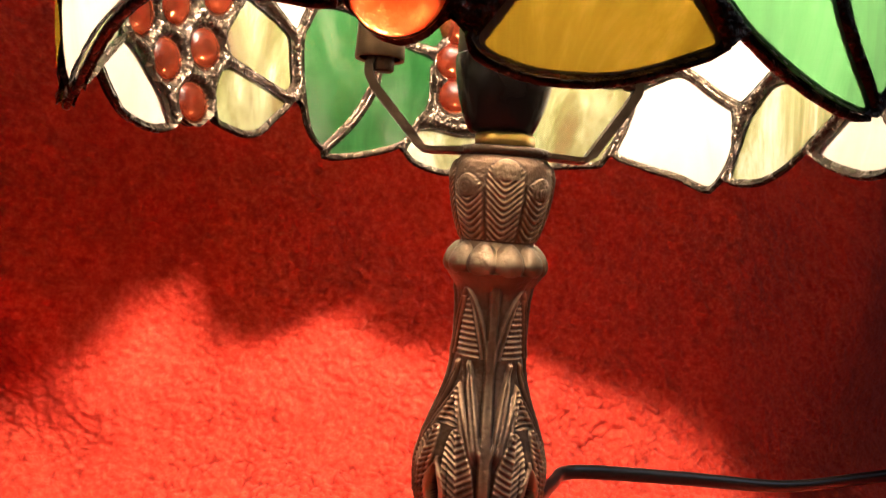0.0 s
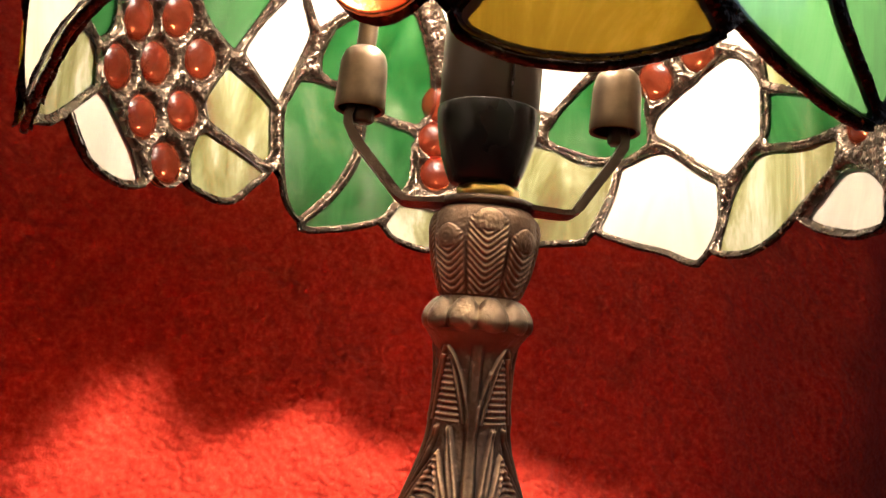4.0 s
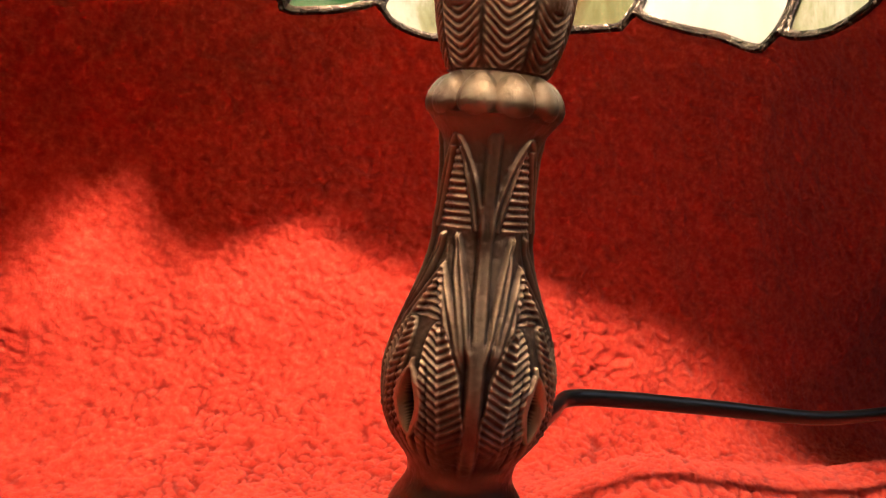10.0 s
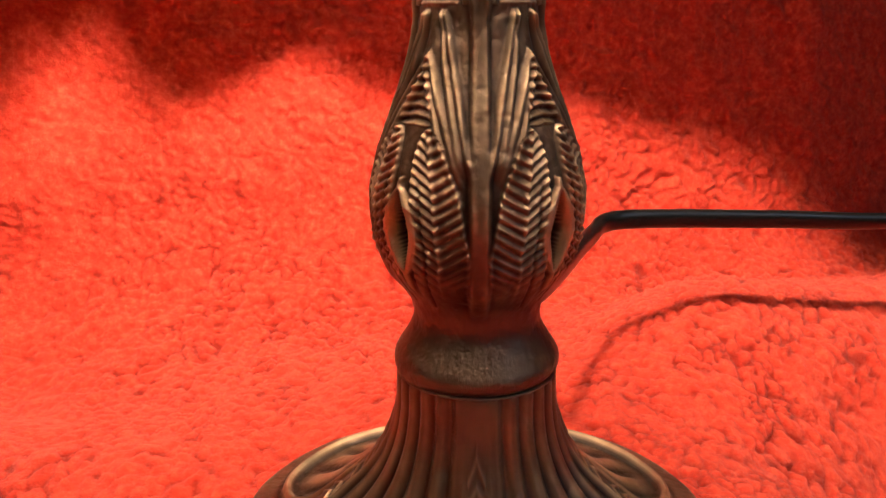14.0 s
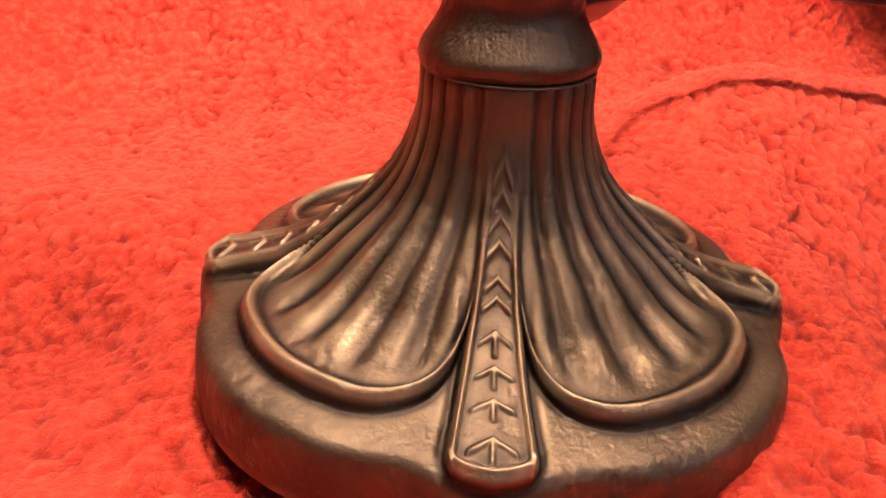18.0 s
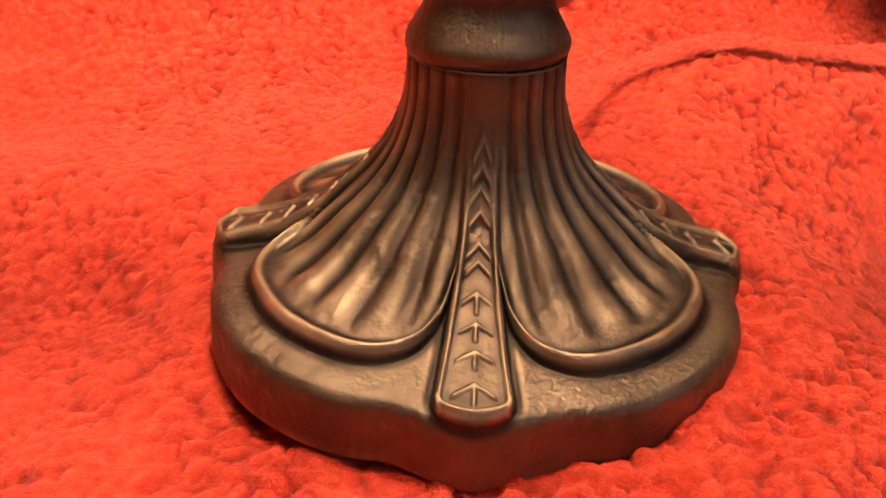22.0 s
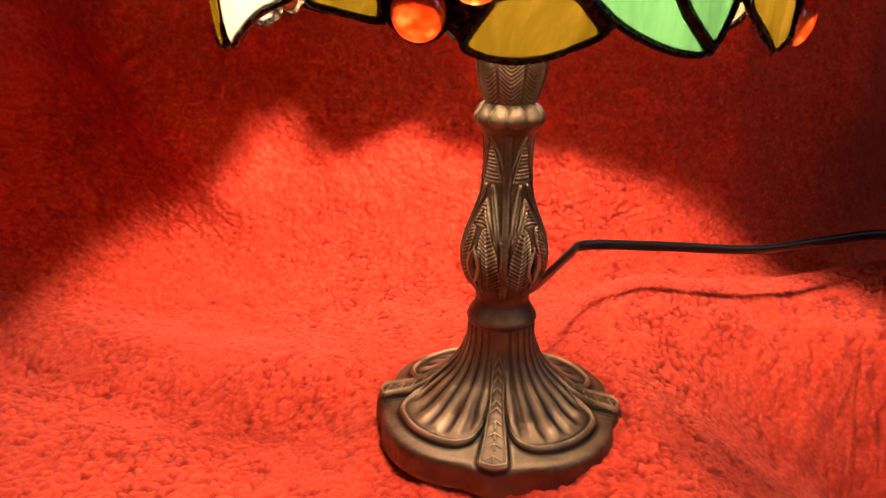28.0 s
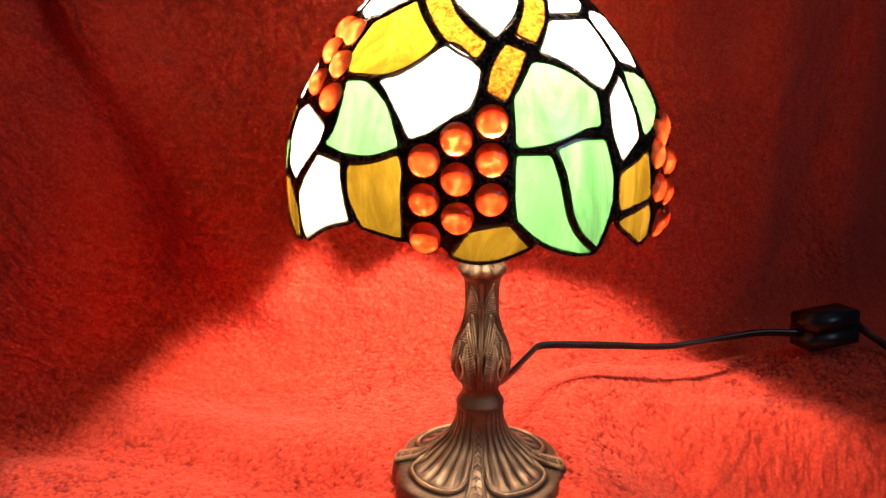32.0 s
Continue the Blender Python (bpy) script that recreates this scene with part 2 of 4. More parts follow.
FLEECE = fleece_material("red_fleece")
BRONZE = bronze_material()
BRONZE_WORN = bronze_material("worn_bronze", (0.115, 0.078, 0.048), (0.42, 0.305, 0.19), 0.36, False)
BRONZE_PLATE = bronze_material("bronzed_bracket", (0.026, 0.015, 0.009), (0.075, 0.046, 0.024), 0.36, False)
CAP_METAL = plain_material("brushed_bronze_cap", (0.066, 0.044, 0.023), 0.40, 0.85, 0.25, 200, 0.06)
BRASS = plain_material("polished_brass", (0.62, 0.42, 0.12), 0.28, 1.0, 0.12, 150, 0.05)
SOCKET_BLACK = plain_material("black_bakelite", (0.004, 0.0035, 0.0035), 0.24, 0.0, 0.2, 60, 0.03, 0.14)
SOCKET_BROWN = plain_material("dark_brown_sleeve", (0.018, 0.012, 0.008), 0.34, 0.0, 0.25, 60, 0.05, 0.2)
RUBBER = plain_material("black_cable_sheath", (0.005, 0.005, 0.005), 0.30, 0.0, 0.3, 300, 0.08, 0.4)
SWITCH_BLACK = plain_material("black_switch_plastic", (0.012, 0.012, 0.014), 0.35, 0.0, 0.2, 400, 0.05)
LEAD = solder_material()
WALL_PAINT = plain_material("cream_wall_paint", (0.42, 0.38, 0.32), 0.85, 0.0, 0.05, 30, 0.05)
TABLE_WOOD = plain_material("brown_table_wood", (0.22, 0.13, 0.07), 0.5, 0.0, 0.3, 25, 0.1)
WHITE_GLASS = glass_material("white_opal_glass", (0.74, 0.69, 0.59), (0.150, 0.137, 0.107), 0.825, (25, 25, 7), 0.12)
GREEN_GLASS = glass_material("green_streaked_glass", (0.030, 0.27, 0.10), (0.0215, 0.060, 0.0205), 0.90, (25, 25, 7), 0.30, ((0.34, (0.012, 0.090, 0.018)), (0.46, (0.022, 0.145, 0.030)), (0.58, (0.055, 0.21, 0.06)), (0.70, (0.22, 0.36, 0.18))))
AMBER_GLASS = glass_material("amber_streaked_glass", (0.40, 0.40, 0.23), (0.036, 0.0215, 0.0011), 0.84, (25, 25, 7), 0.36, ((0.34, (0.17, 0.11, 0.045)), (0.43, (0.20, 0.20, 0.075)), (0.53, (0.34, 0.34, 0.17)), (0.63, (0.66, 0.64, 0.50))))
HAMMERED = glass_material("hammered_amber_glass", (0.62, 0.40, 0.14), (0.036, 0.0125, 0.0008), 0.86, (150, 150, 150), 0.75, None, 420.0, 1.0)
CLEAR_SKIN = clear_material("clear_glass_skin")
BULB_GLASS = clear_material("clear_bulb_glass", 0.03, 0.0)
NUGGET = nugget_material()
NUGGET_BACK = nugget_back_material()
BULB = bulb_material()


# ---- mesh helpers ----
def mesh_object(name, verts, faces, material, parent=None, label="", smooth=True):
    me = bpy.data.meshes.new(name)
    me.from_pydata([tuple(map(float, p)) for p in verts], [], faces)
    me.materials.append(material)
    if smooth:
        me.polygons.foreach_set("use_smooth", [True] * len(me.polygons))
    me.update()
    ob = new(name, me)
    if parent:
        ob.parent = parent
    return tagged(ob, label) if label else ob


def part(name, bm, material, parent=None, label="", smooth=True):
    me = bpy.data.meshes.new(name)
    bmesh.ops.recalc_face_normals(bm, faces=bm.faces)
    bm.to_mesh(me)
    bm.free()
    me.materials.append(material)
    if smooth:
        me.polygons.foreach_set("use_smooth", [True] * len(me.polygons))
    ob = new(name, me)
    if parent:
        ob.parent = parent
    return tagged(ob, label) if label else ob


def grid_arrays(nu, nv, wrap):
    """Quads of a grid of nu by nv points, closed in u if wrap."""
    iu = np.arange(nu if wrap else nu - 1)
    iv = np.arange(nv - 1)
    a, b = np.meshgrid(iu, iv, indexing="ij")
    a2 = (a + 1) % nu
    return np.stack([a * nv + b, a2 * nv + b, a2 * nv + b + 1, a * nv + b + 1], -1).reshape(-1, 4)


def worn(H, reach, gain):
    """How far each place of a relief stands above its surroundings, 0 to 1: what gets rubbed bright."""
    S = H.copy()
    for axis in (0, 1):
        S = sum(np.roll(S, k, axis) for k in range(-reach, reach + 1)) / (2 * reach + 1)
    return np.clip(0.45 + (H - S) * gain, 0, 1)


def dense_object(name, pts, quads, material, parent=None, label="", wear_or_shade=None):
    me = bpy.data.meshes.new(name)
    n, q = len(pts), len(quads)
    me.vertices.add(n)
    me.vertices.foreach_set("co", np.asarray(pts, np.float32).ravel())
    me.loops.add(q * 4)
    me.loops.foreach_set("vertex_index", np.asarray(quads, np.int32).ravel())
    me.polygons.add(q)
    me.polygons.foreach_set("loop_start", np.arange(0, q * 4, 4, dtype=np.int32))
    me.polygons.foreach_set("use_smooth", np.ones(q, bool))
    me.materials.append(material)
    me.update(calc_edges=True)
    if wear_or_shade is not None:
        me.attributes.new("wear_or_shade", "FLOAT", "POINT").data.foreach_set("value", np.asarray(wear_or_shade, np.float32).ravel())
    ob = new(name, me)
    if parent:
        ob.parent = parent
    return tagged(ob, label) if label else ob


def lathe(name, profile, material, parent=None, label="", n=64, centre=(0, 0), ripple=None):
    """A turned part from (radius, height) rows; ripple(angle, height) scales the radius."""
    a = np.linspace(0, 2 * np.pi, n, endpoint=False)
    r = np.array([p[0] for p in profile])
    z = np.array([p[1] for p in profile])
    A, R = np.meshgrid(a, r, indexing="ij")
    Z = np.broadcast_to(z, A.shape)
    if ripple:
        R = R * ripple(A, Z)
    pts = np.stack([centre[0] + R * np.cos(A), centre[1] + R * np.sin(A), Z], -1).reshape(-1, 3)
    return dense_object(name, pts, grid_arrays(n, len(profile), True), material, parent, label)


def tube_points(path, radius, n=10, closed=False):
    """Rings round a path of points, and the quads that join them."""
    P = np.asarray(path, float)
    if closed:
        T = np.roll(P, -1, 0) - np.roll(P, 1, 0)
    else:
        T = np.gradient(P, axis=0)
    T /= np.linalg.norm(T, axis=1, keepdims=True) + 1e-12
    up = np.array([0.0, 0.0, 1.0]) if abs(T[0, 2]) < 0.9 else np.array([1.0, 0.0, 0.0])
    out = []
    u = up - T[0] * (up @ T[0])
    for p, t in zip(P, T):
        u = u - t * (u @ t)
        u /= np.linalg.norm(u) + 1e-12
        w = np.cross(t, u)
        for k in range(n):
            c, s = math.cos(2 * math.pi * k / n), math.sin(2 * math.pi * k / n)
            out.append(p + radius * (c * u + s * w))
    m = len(P)
    quads = []
    for i in range(m if closed else m - 1):
        j = (i + 1) % m
        for k in range(n):
            l = (k + 1) % n
            quads.append((i * n + k, i * n + l, j * n + l, j * n + k))
    return out, quads


def spline(points, steps=8):
    """A Catmull-Rom curve through the points."""
    P = [Vector(p) for p in points]
    P = [P[0] * 2 - P[1]] + P + [P[-1] * 2 - P[-2]]
    out = []
    for i in range(1, len(P) - 2):
        a, b, c, d = P[i - 1:i + 3]
        for k in range(steps):
            t = k / steps
            out.append(0.5 * ((2 * b) + (c - a) * t + (2 * a - 5 * b + 4 * c - d) * t * t + (3 * b - a - 3 * c + d) * t ** 3))
    out.append(P[-2])
    return [tuple(p) for p in out]


def box(bm, x0, x1, y0, y1, z0, z1):
    m = Matrix.LocRotScale(((x0 + x1) / 2, (y0 + y1) / 2, (z0 + z1) / 2), None, (x1 - x0, y1 - y0, z1 - z0))
    return bmesh.ops.create_cube(bm, size=1, matrix=m)


def slab(name, x0, x1, y0, y1, z0, z1, material):
    bm = bmesh.new()
    box(bm, x0, x1, y0, y1, z0, z1)
    return tagged(part(name, bm, material, smooth=False), kind="structure")


# ---- the room round the table ----
slab("floor", -1.7, 1.7, -2.4, 0.92, -0.24, -0.20, TABLE_WOOD)
slab("wall_north", -1.7, 1.7, 0.92, 1.0, -0.24, 2.2, WALL_PAINT)
slab("wall_south", -1.7, 1.7, -2.48, -2.4, -0.24, 2.2, WALL_PAINT)
slab("wall_west", -1.78, -1.7, -2.48, 1.0, -0.24, 2.2, WALL_PAINT)
bm = bmesh.new()
box(bm, 1.6, 1.7, -2.48, -1.40, -0.24, 2.2)
box(bm, 1.6, 1.7, -0.60, 1.0, -0.24, 2.2)
box(bm, 1.6, 1.7, -1.40, -0.60, -0.24, 0.70)
box(bm, 1.6, 1.7, -1.40, -0.60, 1.90, 2.2)
tagged(part("wall_east", bm, WALL_PAINT, smooth=False), kind="structure")
slab("ceiling", -1.78, 1.78, -2.48, 1.0, 2.2, 2.28, WALL_PAINT)


# ---- the blanket ----
def hash2(ix, iy, seed):
    h = (ix.astype(np.int64) * 374761393 + iy.astype(np.int64) * 668265263 + seed * 974634777) & 0x7FFFFFFF
    h = ((h ^ (h >> 13)) * 1274126177) & 0x7FFFFFFF
    return ((h ^ (h >> 16)) & 0xFFFF) / 65535.0


def vnoise(x, y, seed):
    """Smooth value noise, 0 to 1."""
    ix, iy = np.floor(x), np.floor(y)
    fx, fy = x - ix, y - iy
    fx, fy = fx * fx * (3 - 2 * fx), fy * fy * (3 - 2 * fy)
    a, b = hash2(ix, iy, seed), hash2(ix + 1, iy, seed)
    c, d = hash2(ix, iy + 1, seed), hash2(ix + 1, iy + 1, seed)
    return (a + (b - a) * fx) * (1 - fy) + (c + (d - c) * fx) * fy


def cells(x, y, seed):
    """Distance to the nearest and to the second nearest of scattered points."""
    ix, iy = np.floor(x), np.floor(y)
    d1, d2 = np.full(x.shape, 9.0), np.full(x.shape, 9.0)
    for dx in (-1, 0, 1):
        for dy in (-1, 0, 1):
            cx, cy = ix + dx, iy + dy
            px, py = cx + hash2(cx, cy, seed), cy + hash2(cx, cy, seed + 7)
            d = np.hypot(px - x, py - y)
            d2 = np.minimum(d2, np.maximum(d, d1))
            d1 = np.minimum(d1, d)
    return d1, d2


def bell(x, centre, width):
    return np.exp(-((x - centre) / width) ** 2)


def smooth_step(x, a, b):
    t = np.clip((x - a) / (b - a), 0, 1)
    return t * t * (3 - 2 * t)


def blanket_point(u, s):
    """The sheet without its pile: u across, s along, from the front edge over the ground and up the back."""
    wall_y = np.interp(u, [-0.75, -0.45, -0.38, -0.33, -0.29, -0.245, -0.20, -0.15, -0.07, 0.0, 0.06, 0.15, 0.25, 0.35, 0.45, 0.75],
                       [-0.30, -0.035, 0.040, 0.088, 0.117, 0.137, 0.153, 0.166, 0.186, 0.200, 0.211, 0.224, 0.270, 0.340, 0.42, 0.66])
    foot = 0.058
    s0 = wall_y - foot                     # the ground ends here
    arc = foot * np.pi / 2
    k = np.clip((s - s0) / arc, 0, 1) * np.pi / 2
    up = np.clip(s - s0 - arc, 0, None)
    y = np.where(s < s0, s, s0 + foot * np.sin(k))
    z = foot * (1 - np.cos(k)) + up
    y = y + 0.10 * up                      # the back leans away
    on_wall = np.clip((s - s0) / arc, 0, 1)
    # folds hanging on the back
    y = y - on_wall * (0.026 * bell(u, -0.224 - 0.42 * (z - 0.145), 0.027) - 0.012 * bell(u, -0.288 - 0.20 * (z - 0.145), 0.022) + 0.020 * bell(u, -0.345 + 0.15 * z, 0.035) - 0.02 * bell(u, -0.42, 0.03)
                       + 0.016 * bell(u, 0.21 + 0.2 * z, 0.035) + 0.030 * bell(u, 0.33 + 0.1 * z, 0.045)) * smooth_step(z, 0.02, 0.13)
    # ground: a low mound round the lamp, soft creases
    z = z + (1 - on_wall) * (0.016 * bell(np.hypot(u - 0.03, s - 0.02), 0, 0.13) - 0.006 + 0.004 * np.clip(u * 8, 0, 1) + 0.004 * np.sin(u * 19 + 9 * s) * bell(s, 0.05, 0.12)
                             + 0.026 * bell(s - 0.25 * u, 0.112, 0.040) * smooth_step(u, 0.02, 0.09)
                             - 0.084 * smooth_step(u + 0.2 * s, 0.040, 0.240) * (1 - 0.90 * smooth_step(s, 0.04, 0.11))
                             + 0.0022 * np.sin((s * 0.85 + u * 0.5) * 2 * np.pi / 0.050) * smooth_step(u, 0.07, 0.12) * bell(s, 0.02, 0.09)
                             + 0.012 * bell(s + 0.22 * (u - 0.1), 0.128, 0.020) * smooth_step(u, 0.15, 0.20)
                             + 0.007 * bell(u + 0.25 * s, 0.185, 0.020) * bell(s, 0.02, 0.08)
                             - 0.013 * bell(s + 0.16 * (u + 0.1), 0.004, 0.026) * smooth_step(-u, 0.05, 0.10)
                             + 0.007 * bell(s + 0.16 * (u + 0.1), 0.052, 0.024) * smooth_step(-u, 0.05, 0.10))
    # a raised fold at the side where the switch lies
    z = z + 0.030 * bell(u, 0.30, 0.10) * bell(y, 0.14, 0.06) * (1 - 0.6 * on_wall)
    return np.stack([u, y, z], -1)


def pile_warp(u, s):
    wx = u + 0.007 * (vnoise(u * 55, s * 55, 3) - 0.5) + 0.0042 * (vnoise(u * 230, s * 230, 31) - 0.5)
    wy = s + 0.007 * (vnoise(u * 55, s * 55, 4) - 0.5) + 0.0042 * (vnoise(u * 230, s * 230, 32) - 0.5)
    return wx, wy


CLUMP_U, CLUMP_S = 205.0, 245.0


def pile_height(u, s):
    """Soft rounded tufts, parted by short wandering creases: the height of the pile, and the shade painted between the
    tufts.
    """
    wx, wy = pile_warp(u, s)
    d1, d2 = cells(wx * CLUMP_U, wy * CLUMP_S, 11)
    dome = np.clip(1 - d1 * d1 * 1.1, 0, 1)
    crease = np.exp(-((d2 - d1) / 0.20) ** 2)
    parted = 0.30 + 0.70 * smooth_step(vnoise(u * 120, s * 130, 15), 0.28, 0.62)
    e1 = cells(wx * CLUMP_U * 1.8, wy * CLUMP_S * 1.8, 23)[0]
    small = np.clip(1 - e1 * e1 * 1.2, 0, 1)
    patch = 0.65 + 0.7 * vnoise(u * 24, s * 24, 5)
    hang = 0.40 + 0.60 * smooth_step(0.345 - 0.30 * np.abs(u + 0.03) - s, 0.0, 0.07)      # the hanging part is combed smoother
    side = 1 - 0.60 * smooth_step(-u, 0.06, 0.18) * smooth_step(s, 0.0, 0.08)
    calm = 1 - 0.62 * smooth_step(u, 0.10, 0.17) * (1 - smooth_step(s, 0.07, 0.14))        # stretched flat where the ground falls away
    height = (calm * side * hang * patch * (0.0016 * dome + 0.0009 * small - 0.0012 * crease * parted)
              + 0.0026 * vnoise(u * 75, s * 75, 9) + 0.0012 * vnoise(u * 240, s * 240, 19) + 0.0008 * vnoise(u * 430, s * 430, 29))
    # the creases' shade as a painted tone, fainter up the hanging part
    tuft_shading = 0.52 + (1 - 0.45 * smooth_step(s, 0.15, 0.25)) * calm * side * (hang - 0.37) * 1.6 * patch * (0.36 * dome + 0.30 * small - 0.30 - 0.54 * np.exp(-((d2 - d1) / 0.33) ** 2) * (0.15 + 0.85 * parted)) + 0.30 * (vnoise(u * 320, s * 320, 51) - 0.5)
    return height, np.clip(tuft_shading, 0, 1)


def sheet_frame(u, s):
    e = 0.0015
    P = blanket_point(u, s)
    du = blanket_point(u + e, s) - P
    dv = blanket_point(u, s + e) - P
    N = np.cross(du, dv)
    N /= np.linalg.norm(N, axis=-1, keepdims=True)
    return P, N, du / e, dv / e


def make_blanket():
    def axis(lo, a, b, hi, fine, coarse):
        return np.concatenate([np.arange(lo, a, coarse), np.arange(a, b, fine), np.arange(b, hi + coarse, coarse)])
    us = axis(-0.75, -0.40, 0.38, 0.75, 0.00092, 0.008)
    ss = axis(-0.70, -0.16, 0.47, 0.72, 0.00092, 0.008)
    U, S = np.meshgrid(us, ss, indexing="ij")
    P, N, _, _ = sheet_frame(U, S)
    height, tuft_shading = pile_height(U, S)
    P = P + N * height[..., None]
    # the painted tuft shade goes along as a point attribute
    ob = dense_object("blanket", P.reshape(-1, 3), grid_arrays(len(us), len(ss), False), FLEECE, wear_or_shade=tuft_shading)
    tagged(ob, "red fluffy fleece blanket spread under and draped up behind the lamp", "blanket")


make_blanket()


# ---- the table lamp ----
D = 0.1  # the lamp's numbers are in tenths of a metre
lamp = tagged(new("table_lamp"), "cast antique bronze table lamp base standing on a red blanket", "table lamp")


def smooth(a, b, x):
    t = np.clip((x - a) / (b - a), 0, 1)
    return t * t * (3 - 2 * t)


FOOT = [(0.120, 0.6165), (0.142, 0.617), (0.1485, 0.614), (0.1503, 0.604), (0.1508, 0.580), (0.152, 0.556), (0.1545, 0.535), (0.159, 0.510), (0.168, 0.478), (0.185, 0.438), (0.210, 0.395), (0.245, 0.348), (0.29, 0.300), (0.345, 0.257), (0.40, 0.231),
        (0.455, 0.216), (0.50, 0.209), (0.543, 0.203), (0.565, 0.196), (0.577, 0.183), (0.583, 0.160), (0.587, 0.120), (0.590, 0.080)]


def hermite(x, xs, ys):
    """A smooth curve through the points."""
    xs, ys = np.asarray(xs, float), np.asarray(ys, float)
    h = np.diff(xs)
    d = np.diff(ys) / h
    m = np.r_[d[0], np.where(d[:-1] * d[1:] > 0, 2 * d[:-1] * d[1:] / (d[:-1] + d[1:] + 1e-12 * np.sign(d[1:] + d[:-1])), 0.0), d[-1]]
    i = np.clip(np.searchsorted(xs, x) - 1, 0, len(h) - 1)
    t = (x - xs[i]) / h[i]
    return ((2 * t**3 - 3 * t**2 + 1) * ys[i] + (t**3 - 2 * t**2 + t) * h[i] * m[i]
            + (3 * t**2 - 2 * t**3) * ys[i + 1] + (t**3 - t**2) * h[i] * m[i + 1])


def foot_profile(n):
    """The foot's plain section as points, outward normals and radii, smoothed."""
    r, z = np.array(dense_profile(FOOT, n)).T
    for k in range(160):
        soft = 1.0 if k < 5 else smooth(0.155, 0.18, r[1:-1]) * smooth(0.53, 0.49, r[1:-1])
        r[1:-1] += soft * ((r[:-2] + 2 * r[1:-1] + r[2:]) / 4 - r[1:-1])
        z[1:-1] += soft * ((z[:-2] + 2 * z[1:-1] + z[2:]) / 4 - z[1:-1])
    tr, tz = np.gradient(r), np.gradient(z)
    d = np.hypot(tr, tz)
    return r, z, -tz / d, tr / d


def foot_relief(r, a):
    """How far the casting stands out from its plain section at radius r and angle a."""
    q = (a + np.pi / 4) % (np.pi / 2) - np.pi / 4          # angle from the nearest strap
    p = np.pi / 4 - np.abs(q)                               # angle from the middle of a petal
    # petal: a rounded scallop with a soft lip
    edge = 0.510 * (1 - 0.02 * (p / 0.6) ** 2 - 0.42 * np.clip(np.abs(p) / 0.665, 0, 1) ** 8.0)
    inside = smooth(-0.003, 0.019, edge - r) * smooth(0.18, 0.30, r)
    h = 0.020 * inside
    h = h + 0.0115 * np.exp(-((edge - r - 0.028) / 0.012) ** 2) * smooth(0.26, 0.34, r)
    # fingers that fan out from the neck
    wave = np.cos(p * 27.0 + np.pi)
    finger = 1 - (0.5 - 0.5 * wave) ** 1.6
    end = 0.442 * (edge / 0.512)
    fade = smooth(end + 0.02, end - 0.05, r) * smooth(0.74, 0.66, np.abs(p))
    deep = np.interp(r, [0.146, 0.16, 0.20, 0.30, 0.44], [0.0065, 0.0085, 0.0105, 0.013, 0.013])
    h = h - fade * deep * (1 - finger)
    h = h - 0.007 * smooth(end - 0.05, end + 0.01, r) * smooth(edge - 0.02, edge - 0.05, r) * smooth(0.26, 0.34, r)
    # strap with raised border and a chain of arrows
    across = r * np.sin(q)
    half = np.interp(r, [0.15, 0.25, 0.40, 0.58], [0.026, 0.033, 0.050, 0.068])
    tip = 0.564 - 0.012 * (across / half) ** 6
    on = smooth(half + 0.008, half - 0.004, np.abs(across)) * smooth(tip + 0.010, tip - 0.003, r)
    top = np.interp(r, [0.15, 0.20, 0.28, 0.36, 0.45, 0.52, 0.57], [0.002, 0.011, 0.024, 0.030, 0.029, 0.024, 0.017])
    rim = np.clip(np.exp(-((np.abs(across) - (half - 0.008)) / 0.0042) ** 2) + np.exp(-((r - tip + 0.010) / 0.0042) ** 2), 0, 1)
    sh = top + 0.0075 * rim * smooth(0.19, 0.25, r) - 0.002
    for n, r0 in enumerate((0.508, 0.440, 0.380, 0.323, 0.277, 0.254, 0.217, 0.194, 0.176, 0.160)):
        wing = np.exp(-((r - r0 - 0.85 * np.abs(across)) / 0.0042) ** 2) * smooth(half * 0.62, half * 0.50, np.abs(across))
        shaft = np.exp(-(across / 0.0036) ** 2) * smooth(r0 - 0.004, r0 + 0.002, r) * smooth(r0 + 0.042, r0 + 0.034, r)
        sh = sh + (0.0056 if r0 > 0.2 else 0.003) * np.clip(wing + shaft * (n < 4), 0, 1)
    h = h * (1 - on) + sh * on
    groove = np.exp(-((np.abs(across) - half - 0.012) / 0.008) ** 2) * smooth(0.24, 0.30, r) * smooth(0.57, 0.53, r)
    return h - 0.005 * groove * (1 - on)


def outline(a):
    q = np.abs((a + np.pi / 4) % (np.pi / 2) - np.pi / 4)
    return 0.953 + 0.036 * np.exp(-np.sqrt(q * q + 0.0006) / 0.085) - 0.032 * np.exp(-((q - 0.25) / 0.12) ** 2) + 0.022 * np.exp(-((q - 0.785) / 0.30) ** 2)


def front_angles(n):
    """Angles round the axis, closer together towards the front."""
    t = np.linspace(-np.pi, np.pi, n, endpoint=False)
    return -np.pi / 2 + t - 0.55 * np.sin(t)


def make_base():
    na, nr = 900, 360
    a = front_angles(na)
    r, z, nr_, nz_ = foot_profile(nr)
    A, I = np.meshgrid(a, np.arange(nr), indexing="ij")
    R, Z = r[I], z[I]
    H = foot_relief(R, A) * smooth(0.583, 0.574, R)
    stretch = 1 + (outline(A) - 1) * smooth(0.20, 0.50, R)
    X = (R + H * nr_[I]) * stretch
    Zz = Z + H * nz_[I]
    pts = np.stack([X * np.cos(A), X * np.sin(A), Zz], -1).reshape(-1, 3) * D
